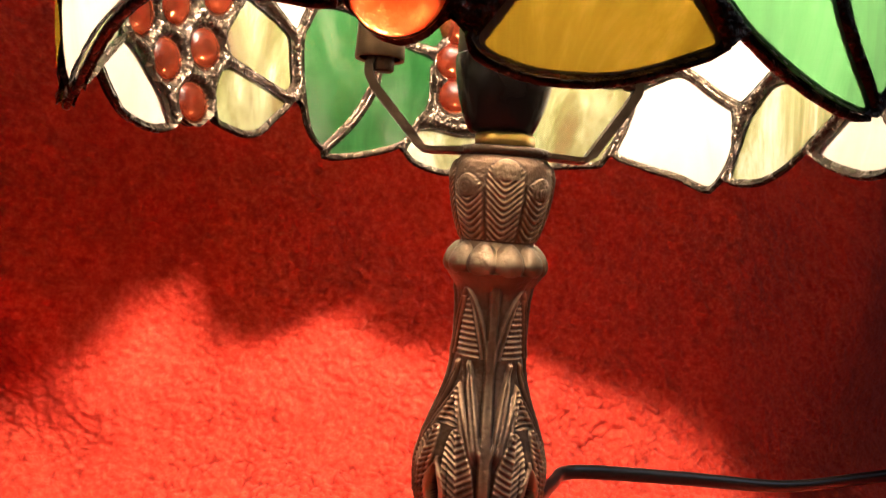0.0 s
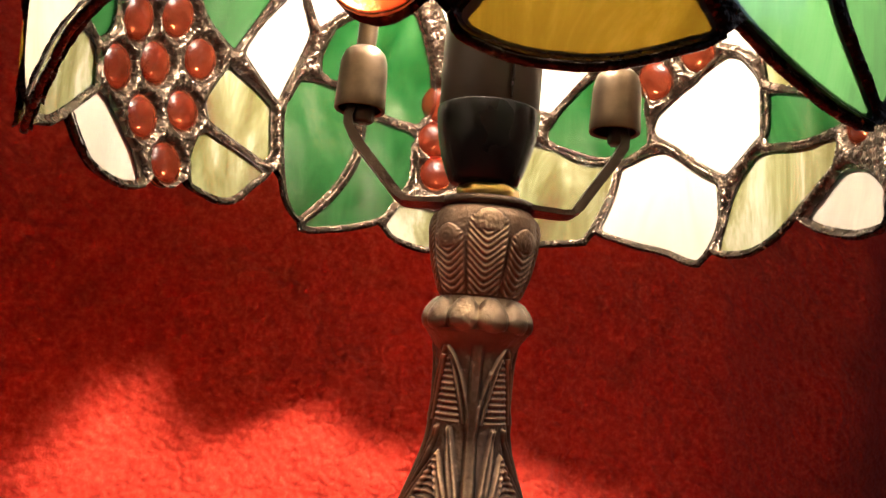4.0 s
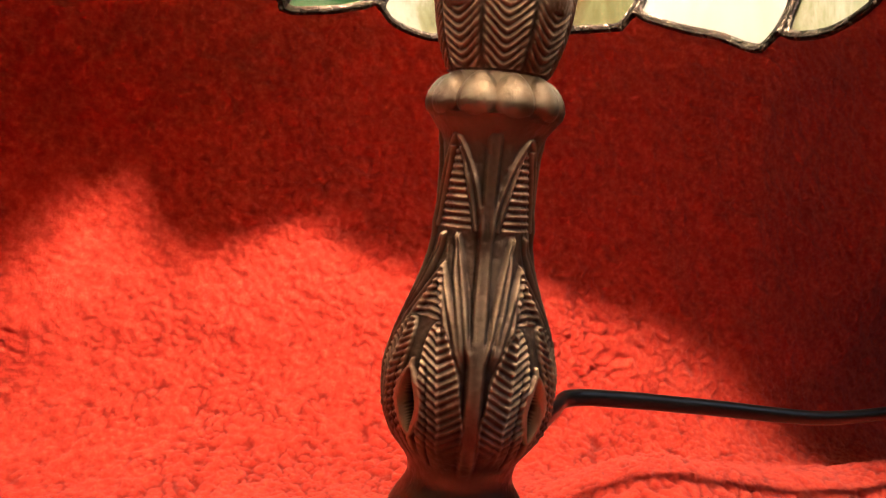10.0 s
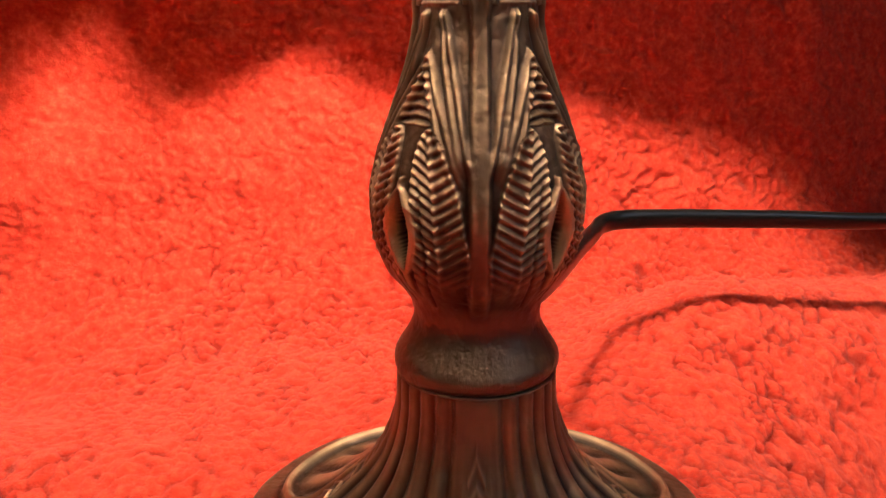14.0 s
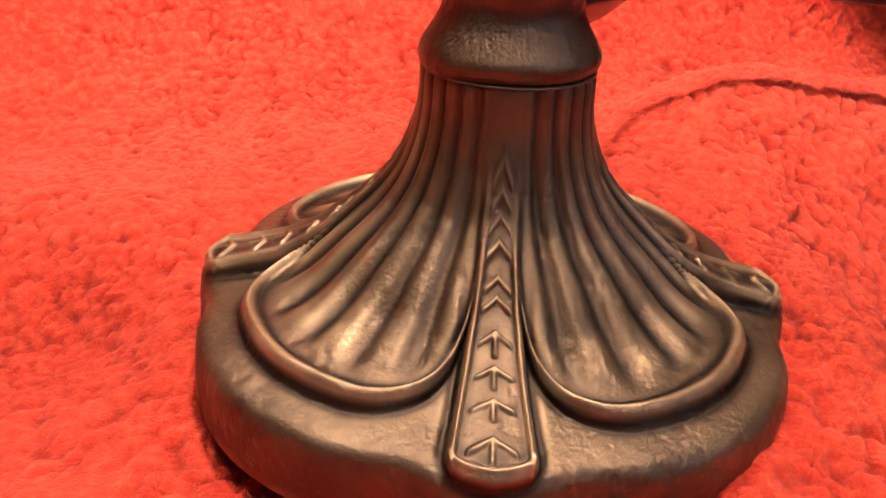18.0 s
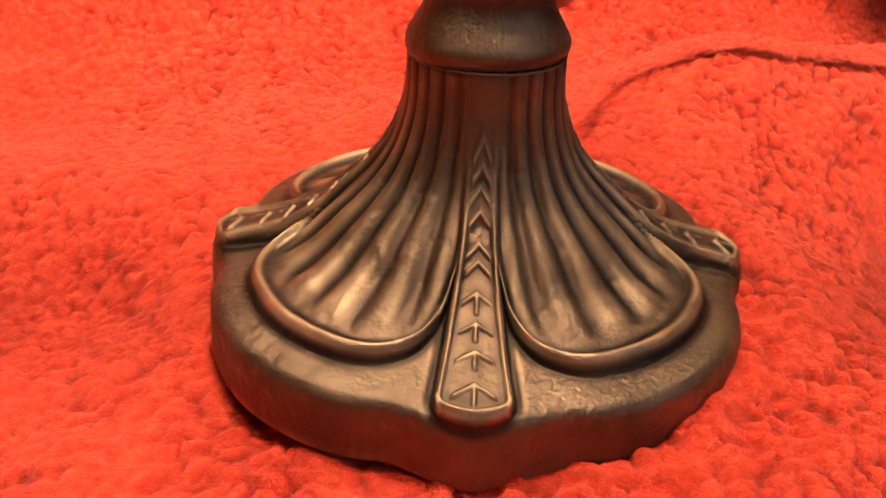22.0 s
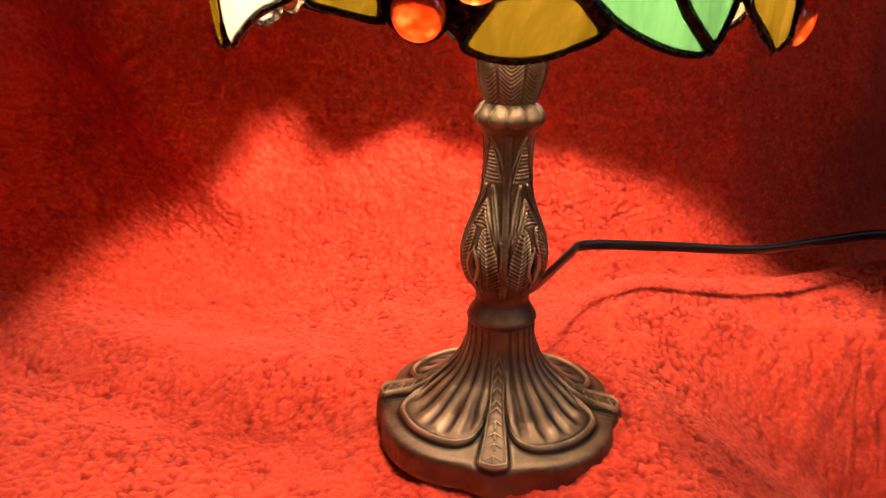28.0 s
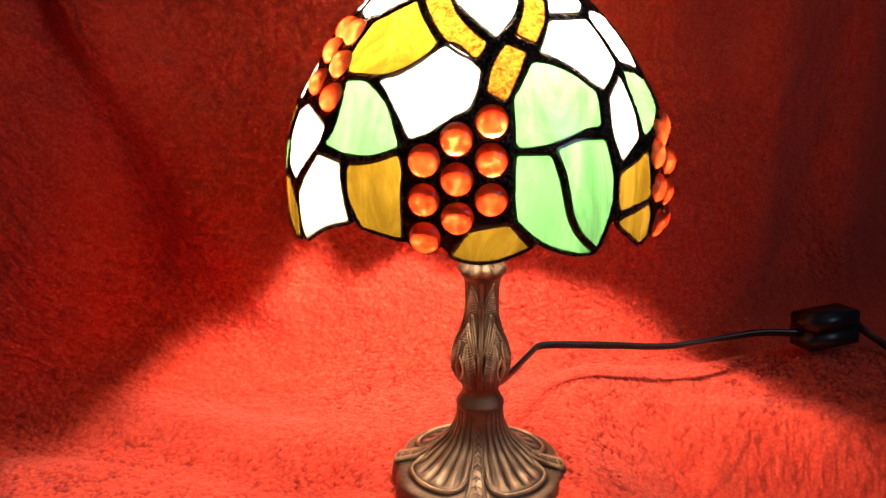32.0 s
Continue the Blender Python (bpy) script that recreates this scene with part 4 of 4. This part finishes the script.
# the back half, by hand like the front, is no copy of it
BACK_PIECES = [
    (W, [(180.7, 2.017), (173.4, 2.131), (170.8, 2.117), (167.2, 2.067), (163.0, 1.994), (160.7, 1.912), (166.1, 1.891), (173.0, 1.908), (177.2, 1.958)]),
    (AM, [(148.2, 2.254), (147.9, 2.297), (145.1, 2.421), (138.1, 2.381), (133.3, 2.334), (131.6, 2.159), (133.3, 2.12), (140.7, 2.164), (146.5, 2.196)]),
    (AM, [(149.9, 2.065), (148.7, 2.14), (146.3, 2.17), (138.7, 2.133), (132.4, 2.088), (136.1, 2.017), (138.9, 1.963), (142.4, 1.94), (146.9, 1.953), (149.2, 1.961)]),
    (W, [(142.9, 2.475), (141.8, 2.56), (139.2, 2.659), (136.7, 2.735), (134.5, 2.723), (129.1, 2.628), (129.9, 2.526), (132.2, 2.351), (135.8, 2.395)]),
    (GN, [(158.6, 2.585), (155.0, 2.536), (151.6, 2.504), (144.8, 2.462), (143.7, 2.519), (141.8, 2.628), (140.8, 2.728), (140.6, 2.781), (155.2, 2.734), (160.6, 2.619)]),
    (GN, [(130.7, 2.327), (130.0, 2.39), (128.6, 2.47), (124.1, 2.481), (119.4, 2.476), (116.5, 2.432), (113.7, 2.293), (114.7, 2.195), (118.2, 2.07), (124.4, 1.937), (126.8, 1.987), (128.5, 2.085)]),
    (GN, [(112.5, 2.39), (109.4, 2.395), (105.8, 2.385), (101.3, 2.369), (100.9, 2.18), (103.0, 2.109), (106.3, 2.003), (113.3, 1.945), (120.9, 1.91), (123.9, 1.906), (122.7, 1.929), (117.2, 2.043), (113.3, 2.177), (112.3, 2.283)]),
    (GN, [(124.6, 2.506), (125.5, 2.572), (124.5, 2.666), (120.0, 2.728), (113.5, 2.768), (106.0, 2.793), (103.4, 2.736), (99.8, 2.625), (98.4, 2.515), (98.8, 2.453), (100.7, 2.394), (105.7, 2.401), (109.4, 2.418), (118.6, 2.485), (121.5, 2.492)]),
    (W, [(135.1, 2.752), (128.1, 2.647), (124.8, 2.711), (120.2, 2.753), (110.1, 2.806), (105.7, 2.858), (101.1, 2.906), (103.8, 2.968), (137.4, 2.829)]),
    (AM, [(105.7, 1.972), (102.8, 2.069), (98.6, 2.073), (94.3, 2.06), (82.8, 2.064), (82.0, 1.905), (93.9, 1.898), (97.7, 1.897), (103.0, 1.924)]),
    (AM, [(78.1, 2.374), (72.7, 2.356), (67.7, 2.329), (61.3, 2.29), (56.7, 2.282), (57.3, 2.176), (60.1, 2.053), (61.2, 2.014), (62.6, 1.967), (71.1, 1.956), (77.9, 1.941), (79.3, 2.159)]),
    (GN, [(71.8, 2.413), (67.1, 2.527), (61.0, 2.601), (54.0, 2.626), (50.2, 2.527), (49.6, 2.443), (49.2, 2.342), (55.0, 2.279), (57.5, 2.298), (61.8, 2.295), (66.9, 2.329), (71.7, 2.376)]),
    (W, [(70.7, 2.709), (62.0, 2.656), (61.4, 2.622), (66.1, 2.559), (71.1, 2.475), (77.0, 2.503), (78.3, 2.683)]),
    (AM, [(70.2, 2.822), (70.4, 2.725), (66.7, 2.691), (58.4, 2.658), (52.4, 2.648), (49.6, 2.785)]),
    (W, [(48.7, 2.391), (47.2, 2.443), (41.6, 2.507), (34.8, 2.551), (30.1, 2.584), (27.7, 2.566), (25.3, 2.516), (23.6, 2.444), (24.6, 2.296), (28.3, 2.246), (32.8, 2.174), (36.6, 2.214), (42.5, 2.296), (47.4, 2.359)]),
    (W, [(55.8, 2.258), (52.5, 2.283), (47.9, 2.31), (45.0, 2.296), (40.0, 2.224), (34.5, 2.158), (34.0, 2.1), (33.8, 2.002), (35.4, 1.921), (37.5, 1.874), (39.6, 1.884), (44.5, 1.922), (51.3, 1.955), (58.2, 1.998), (59.5, 2.021), (57.8, 2.098), (56.1, 2.205)]),
    (GN, [(23.4, 2.43), (15.4, 2.389), (7.5, 2.354), (5.2, 2.308), (5.5, 2.229), (10.2, 2.229), (16.4, 2.228), (24.5, 2.255)]),
    (AM, [(26.2, 2.23), (23.2, 2.236), (16.8, 2.218), (11.6, 2.214), (8.4, 2.213), (7.6, 2.178), (8.4, 2.123), (15.9, 2.025), (21.3, 1.942), (25.9, 1.902), (30.1, 1.897), (33.6, 1.911), (32.7, 2.013), (30.7, 2.132)]),
    (W, [(14.5, 1.976), (12.5, 2.012), (7.2, 2.086), (4.4, 2.096), (0.5, 2.072), (-4, 2.01), (-7, 1.96), (-8, 1.893), (-4.4, 1.888), (2, 1.896), (10.1, 1.937)]),
    (AM, [(22.7, 2.452), (22.3, 2.536), (18.1, 2.587), (15.3, 2.545), (10.6, 2.458), (7.4, 2.377), (9.2, 2.366), (16.1, 2.402)]),
    (W, [(30.8, 2.618), (30.2, 2.662), (26.3, 2.712), (16.0, 2.648), (18.8, 2.597), (23.1, 2.541), (25.9, 2.581)]),
    (W, [(99, 2.80), (101, 2.88), (104, 2.97), (72, 2.97), (72, 2.74), (79, 2.72), (84, 2.66), (92, 2.68)]),
    (W, [(70, 2.85), (70, 2.97), (33, 2.97), (28, 2.75), (31, 2.70), (38, 2.72), (42, 2.78), (49, 2.81)]),
    (GN, [(26, 2.745), (31, 2.97), (2, 2.97), (2, 2.66), (12, 2.65)]),
    (W, [(4, 2.42), (6, 2.48), (10, 2.60), (0, 2.63), (-9, 2.62), (-8, 2.42)]),
    (AM, [(139.5, 2.81), (156, 2.76), (162, 2.65), (167.5, 2.64), (168, 2.97), (110, 2.985), (139, 2.85)]),
    (W, [(10, 3.005), (70, 3.005), (70, 3.14), (10, 3.14)]),
    (W, [(73, 3.01), (120, 3.02), (120, 3.14), (73, 3.14)]),
    (AM, [(123, 3.02), (168, 3.01), (168, 3.14), (123, 3.14)]),
]
BACK_PIECES += [(kind, [(t + 180, z) for t, z in poly]) for kind, poly in PIECES if min(z for _, z in poly) > 3.16]
NUGGETS = [(-83.2, 2.52), (-92, 2.44), (-99.9, 2.34), (-83.3, 2.35), (-91.6, 2.26), (-83.2, 2.17), (-99.7, 2.16), (-91.3, 2.08), (-99.4, 1.98),
           (-15.5, 2.47), (-23, 2.43), (-11.5, 2.27), (-19.5, 2.29), (-28, 2.335), (-18, 2.12), (-27, 2.16), (-24.0, 1.965), (-10.5, 2.11), (-15, 1.97),
           (-140.0, 2.92), (-149.5, 2.83), (-137.2, 2.76), (-146.5, 2.67), (-134.0, 2.60), (-150.5, 2.94)]
BACK_NUGGETS = [(168.6, 2.389), (160.2, 2.47), (170.3, 2.221), (161.7, 2.30), (152.0, 2.388), (162.3, 2.118), (153.2, 2.197), (155.4, 2.004), (96.8, 2.351), (95.5, 2.211), (96.2, 2.49), (88, 2.42), (88, 2.27), (88.5, 2.57),
                (45.3, 2.692), (46.9, 2.557), (36.0, 2.617), (1.9, 2.217)]
NUG_R = 0.0079
GLASS = {W: WHITE_GLASS, GN: GREEN_GLASS, AM: AMBER_GLASS, HM: HAMMERED}
shade = tagged(new("lampshade"), "domed stained glass lampshade with red grapes and green leaves, lit", "lampshade")


def to_plane(p):
    """Angle and height as lengths along the dome, in metres."""
    return (math.radians(p[0]) * 0.105, p[1] * D)


def from_plane(p):
    return (math.degrees(p[0] / 0.105), p[1] / D)


def softened(poly):
    """The outline with gently bowed sides; real corners stay corners."""
    P = [Vector(to_plane(p)) for p in poly]
    n = len(P)
    corner = []
    for i in range(n):
        a, b = P[i] - P[i - 1], P[(i + 1) % n] - P[i]
        corner.append(a.angle(b, 0) > math.radians(38))
    out = []
    for i in range(n):
        a, b, c, d = P[i - 1], P[i], P[(i + 1) % n], P[(i + 2) % n]
        ta = (c - b) if corner[i] else (c - a) * 0.5
        tb = (c - b) if corner[(i + 1) % n] else (d - b) * 0.5
        steps = max(3, min(9, int((c - b).length / 0.0022)))
        for k in range(steps):
            t = k / steps
            h00, h10, h01, h11 = 2 * t**3 - 3 * t**2 + 1, t**3 - 2 * t**2 + t, -2 * t**3 + 3 * t**2, t**3 - t**2
            out.append(h00 * b + h10 * ta + h01 * c + h11 * tb)
    return out


from mathutils.geometry import delaunay_2d_cdt


def pane(kind, ring):
    """A glass pane from its outline on the unrolled dome, with thickness."""
    xs, ys = [p.x for p in ring], [p.y for p in ring]
    pts = list(ring)
    step = 0.005
    x = min(xs)
    while x < max(xs):
        y = min(ys)
        while y < max(ys):
            pts.append(Vector((x, y)))
            y += step
        x += step
    n = len(ring)
    co, _, faces, *_ = delaunay_2d_cdt(pts, [], [list(range(n))], 1, 1e-6)
    verts, tris = [], []
    used = sorted({i for f in faces for i in f})
    index = {v: k for k, v in enumerate(used)}
    m = len(used)
    for out in (0.0011, -0.0011):
        verts += [on_shade(*from_plane(co[i]), out) for i in used]
    edges = {}
    for f in faces:
        a, c, e = (co[i] for i in f[:3])
        turn = (c.x - a.x) * (e.y - a.y) - (c.y - a.y) * (e.x - a.x)
        t = [index[i] for i in (f if turn > 0 else reversed(f))]
        tris.append(t)
        tris.append([i + m for i in reversed(t)])
        for a, b in zip(t, t[1:] + t[:1]):
            edges[(a, b)] = edges.get((a, b), 0) + 1
    for a, b in edges:
        if (b, a) not in edges:                 # the cut edge, with points of its own
            k = len(verts)
            verts += [verts[b], verts[a], verts[a + m], verts[b + m]]
            tris.append([k, k + 1, k + 2, k + 3])
    return verts, tris, len(faces)


def nugget():
    """A glass pebble, domed outwards (local z), flatter behind."""
    rows = []
    for k in range(8):
        w = k / 7 * math.pi / 2
        rows.append((NUG_R * math.cos(w) * 1.0, 0.0052 * math.sin(w)))
    low = [(NUG_R * math.cos(k / 3 * math.pi / 2), -0.0022 * math.sin(k / 3 * math.pi / 2)) for k in (3, 2, 1)]
    rows = low + rows
    n = 24
    verts = [(max(r, 1e-5) * math.cos(2 * math.pi * j / n), max(r, 1e-5) * math.sin(2 * math.pi * j / n), z) for r, z in rows for j in range(n)]
    faces = [(i * n + j, i * n + (j + 1) % n, (i + 1) * n + (j + 1) % n, (i + 1) * n + j) for i in range(len(rows) - 1) for j in range(n)]
    me = bpy.data.meshes.new("grape_nugget")
    me.from_pydata(verts, [], faces)
    me.polygons.foreach_set("use_smooth", [True] * len(me.polygons))
    me.materials.append(NUGGET)
    me.materials.append(NUGGET_BACK)
    me.polygons.foreach_set("material_index", [1 if i < 3 * n else 0 for i in range(len(faces))])
    return me


def facing(theta, z, out):
    """A frame on the shade whose z axis points outwards."""
    p = Vector(on_shade(theta, z, out))
    n = (Vector(on_shade(theta, z, 0.01)) - Vector(on_shade(theta, z, 0.0))).normalized()
    return Matrix.Translation(p) @ n.to_track_quat("Z", "Y").to_matrix().to_4x4()


def make_shade():
    rings = []
    for kind, poly in PIECES + BACK_PIECES:
        ring = softened(poly)
        area = sum(a.x * b.y - b.x * a.y for a, b in zip(ring, ring[1:] + ring[:1]))
        if area < 0:
            ring = ring[::-1]
        grown = []
        for a, p, c in zip(ring[-1:] + ring[:-1], ring, ring[1:] + ring[:1]):
            t = (c - a).normalized()
            grown.append(p + Vector((t.y, -t.x)) * 0.0006)
        rings.append((kind, grown))
    pebble = nugget()
    half_turn = math.pi * 0.105
    rng = random.Random(5)
    for kind, ring in rings:
        v, f, m = pane(kind, ring)
        glass_pane = mesh_object("pane", v, f, GLASS[kind], shade, {W: "white opal glass pane", GN: "green streaked glass pane", AM: "amber streaked glass pane", HM: "hammered amber glass pane"}[kind])
        glass_pane.data.materials.append(CLEAR_SKIN)
        glass_pane.data.polygons.foreach_set("material_index", [0 if (n < 2 * m and n % 2 == 0) else 1 for n in range(len(f))])
        wider = []
        for a, p, c in zip(ring[-1:] + ring[:-1], ring, ring[1:] + ring[:1]):
            t = (c - a).normalized()
            wider.append(p + Vector((t.y, -t.x)) * 0.0006)
        path = [on_shade(*from_plane(p), rng.uniform(-0.00025, 0.00025)) for p in wider]
        v, q = tube_points(path, 0.0008, 8, True)
        dense_object("lead_edge", np.array(v), np.array(q), LEAD, glass_pane)
    for t, z in NUGGETS + BACK_NUGGETS:
        ob = new("grape_nugget", pebble)
        ob.parent = shade
        ob.matrix_world = facing(t, z, 0.0005)
        tagged(ob, "round red glass nugget")
    # solder sheet that fills the gaps between the panes
    nt, nz = 1980, 454
    th = np.linspace(-180, 180, nt, endpoint=False)
    zz = np.linspace(1.80, 3.31, nz)
    X, Z = np.meshgrid(np.radians(th) * 0.105, zz * D, indexing="ij")
    glass = np.zeros(X.shape, bool)
    for half in (-2, 0, 2):
        for kind, ring in rings:
            px = np.array([p.x + half * half_turn for p in ring])
            py = np.array([p.y for p in ring])
            i0, i1 = np.searchsorted(np.radians(th) * 0.105, [px.min(), px.max()])
            j0, j1 = np.searchsorted(zz * D, [py.min(), py.max()])
            if i1 <= i0:
                continue
            sx, sz = X[i0:i1, j0:j1], Z[i0:i1, j0:j1]
            odd = np.zeros(sx.shape, bool)
            for a in range(len(px)):
                b = a - 1
                cross = (py[a] > sz) != (py[b] > sz)
                xs = (px[b] - px[a]) * (sz - py[a]) / (py[b] - py[a] + 1e-12) + px[a]
                odd ^= cross & (sx < xs)
            glass[i0:i1, j0:j1] |= odd
        for t, z in NUGGETS + BACK_NUGGETS:
            c = math.radians(t) * 0.105 + half * half_turn
            glass |= (X - c) ** 2 * (shade_radius(z) / 1.05) ** 2 + (Z - z * D) ** 2 < (NUG_R - 0.0002) ** 2

    def grow(mask, steps):
        for s in range(steps):
            m = mask.copy()
            m |= np.roll(mask, 1, 0) | np.roll(mask, -1, 0)
            m[:, 1:] |= mask[:, :-1]
            m[:, :-1] |= mask[:, 1:]
            mask = m
        return mask
    def shrunk(mask, steps):
        return ~grow(~mask, steps)

    share = glass.astype(float)
    for _ in range(3):                     # the share of glass round each place
        share = sum(np.roll(share, k, 0) for k in (-2, -1, 0, 1, 2)) / 5
        padded = np.pad(share, ((0, 0), (2, 2)), mode="edge")
        share = sum(padded[:, k:k + nz] for k in range(5)) / 5
    lumps = vnoise(X * 450, Z * 450, 3) * 0.5 + vnoise(X * 1300, Z * 1300, 6) * 0.5
    beads = [0.0012 + 0.0026 * np.clip(wide - share, -0.4, 0.40) + 0.0013 * (lumps - 0.5) * np.clip(0.75 - share, 0, 1) for wide in (0.64, 0.40)]
    near = grow(glass, 11)
    outside = np.zeros_like(near)
    outside[:, 0] = ~near[:, 0]
    for _ in range(230):
        more = grow(outside, 1) & ~near
        if (more == outside).all():
            break
        outside = more
    lead = (~glass | ~shrunk(glass, 4)) & ~grow(outside, 9)
    r = shade_radius(zz) * D
    for_pts = []
    for side, bead in zip((1, -1), beads):
        R = r[None] + side * bead
        a = np.radians(th)[:, None]
        for_pts.append(np.stack([SHADE_X * D + R * np.cos(a), R * np.sin(a) * np.where(np.sin(a) < 0, FLAT, 1.0), np.repeat(zz[None] * D, nt, 0)], -1).reshape(-1, 3))
    cell = lead[:, :-1]
    ii, jj = np.nonzero(cell)
    i2 = (ii + 1) % nt
    quad = np.stack([ii * nz + jj, i2 * nz + jj, i2 * nz + jj + 1, ii * nz + jj + 1], -1)
    pts = np.concatenate(for_pts)
    quads = np.concatenate([quad, quad[:, ::-1] + nt * nz])
    keep, inv = np.unique(quads, return_inverse=True)
    pts, quads = pts[keep], inv.reshape(quads.shape)
    ends = np.sort(np.concatenate([quads[:, [k, (k + 1) % 4]] for k in range(4)]), 1)
    ends, times = np.unique(ends, axis=0, return_counts=True)
    rim = ends[times == 1]                 # free edges, drawn smooth
    for _ in range(12):
        total, count = np.zeros_like(pts), np.zeros(len(pts))
        for k in (0, 1):
            np.add.at(total, rim[:, k], pts[rim[:, 1 - k]])
            np.add.at(count, rim[:, k], 1)
        on = count > 0
        pts[on] = 0.5 * pts[on] + 0.5 * total[on] / count[on, None]
    dense_object("solder_bead", pts, quads, LEAD, shade, "lumpy dark solder beads between the panes")
    # unseen, added so that no light leaks out of the dome's top
    lathe("top_cap", dm([(0.30, 3.29), (0.34, 3.285), (0.36, 3.295), (0.33, 3.325), (0.24, 3.36), (0.12, 3.385), (0.03, 3.39), (0.001, 3.39)]), BRONZE_PLATE, shade, "unseen bronze cap added to close the shade's top", 64, (SHADE_X * D, 0))


make_shade()
# the shade sits a little askew on its rods, lower at the back
pivot = Matrix.Translation((SHADE_X * D, 0, 0.22))
shade.matrix_world = Matrix.Translation((0, 0, -0.0037)) @ pivot @ pose(0, 0, 0, -1.75, 0.3, 0) @ pivot.inverted()

# ---- cable and switch ----
def twin_cable(path, turns):
    """A flat two-core cable: a figure-eight section that turns by the given degrees along its way."""
    P = np.asarray(path, float)
    T = np.gradient(P, axis=0)
    T /= np.linalg.norm(T, axis=1, keepdims=True)
    way = np.r_[0, np.cumsum(np.linalg.norm(np.diff(P, axis=0), axis=1))]
    turn = np.radians(np.interp(way / way[-1], [k for k, _ in turns], [d for _, d in turns]))
    up = np.array([0.0, 0.0, 1.0])
    n, pts = 20, []
    phi = 2 * np.pi * np.arange(n) / n
    rad = 0.0021 + 0.0010 * np.cos(phi) ** 2
    for p, t, w in zip(P, T, turn):
        a = up - t * (up @ t)
        a /= np.linalg.norm(a)
        b = np.cross(t, a)
        u, v = a * math.cos(w) + b * math.sin(w), b * math.cos(w) - a * math.sin(w)
        pts.append(p + rad[:, None] * (np.cos(phi)[:, None] * u + np.sin(phi)[:, None] * v * 0.95))
    pts = np.concatenate(pts)
    m = len(P)
    i, k = np.meshgrid(np.arange(m - 1), np.arange(n), indexing="ij")
    l = (k + 1) % n
    return pts, np.stack([i * n + k, i * n + l, (i + 1) * n + l, (i + 1) * n + k], -1).reshape(-1, 4)


cable = tagged(new("power_cable"), "black two-core power cable running from the lamp stem to the switch", "cable")
route = spline([(0.005, 0.006, 0.071), (0.0135, 0.027, 0.066), (0.0212, 0.050, 0.0632), (0.0285, 0.070, 0.0627), (0.0345, 0.084, 0.0631), (0.040, 0.094, 0.0638), (0.055, 0.100, 0.0634), (0.095, 0.108, 0.0612), (0.14, 0.118, 0.0582), (0.18, 0.132, 0.060), (0.215, 0.144, 0.062), (0.2465, 0.151, 0.0605)], 10)
v, q = twin_cable(route, [(0, 10), (0.30, 5), (0.42, 10), (0.7, 35), (1, 0)])
dense_object("cord", v, q, RUBBER, cable)
v, q = twin_cable(spline([(0.2995, 0.175, 0.0635), (0.318, 0.172, 0.050), (0.36, 0.150, 0.030), (0.45, 0.14, 0.022), (0.60, 0.12, 0.015)], 10), [(0, 0), (1, 60)])
dense_object("cord", v, q, RUBBER, cable)

switch = tagged(new("inline_switch"), "black plastic inline cable switch lying on the red blanket", "switch")
bm = bmesh.new()
box(bm, -0.024, 0.024, -0.0125, 0.0125, -0.0138, -0.0003)
bmesh.ops.bevel(bm, geom=list(bm.edges), offset=0.0009, segments=3, affect="EDGES")
part("lower_shell", bm, SWITCH_BLACK, switch)
bm = bmesh.new()
box(bm, -0.024, 0.024, -0.0125, 0.0125, 0.0003, 0.0140)
bmesh.ops.bevel(bm, geom=list(bm.edges), offset=0.0012, segments=3, affect="EDGES")
part("upper_shell", bm, SWITCH_BLACK, switch)
bm = bmesh.new()
box(bm, -0.0236, 0.0236, -0.0121, 0.0121, -0.002, 0.002)
part("seam", bm, RUBBER, switch, smooth=False)
for end in (-1, 1):
    v, q = tube_points([(end * 0.0232, 0, 0), (end * 0.026, 0, 0), (end * 0.0285, 0, 0), (end * 0.029, 0, 0)], 0.0038, 16)
    mesh_object("cord_grip", v, q, RUBBER, switch)
switch.matrix_world = pose(0.273, 0.163, 0.062, -4, -3, 24)
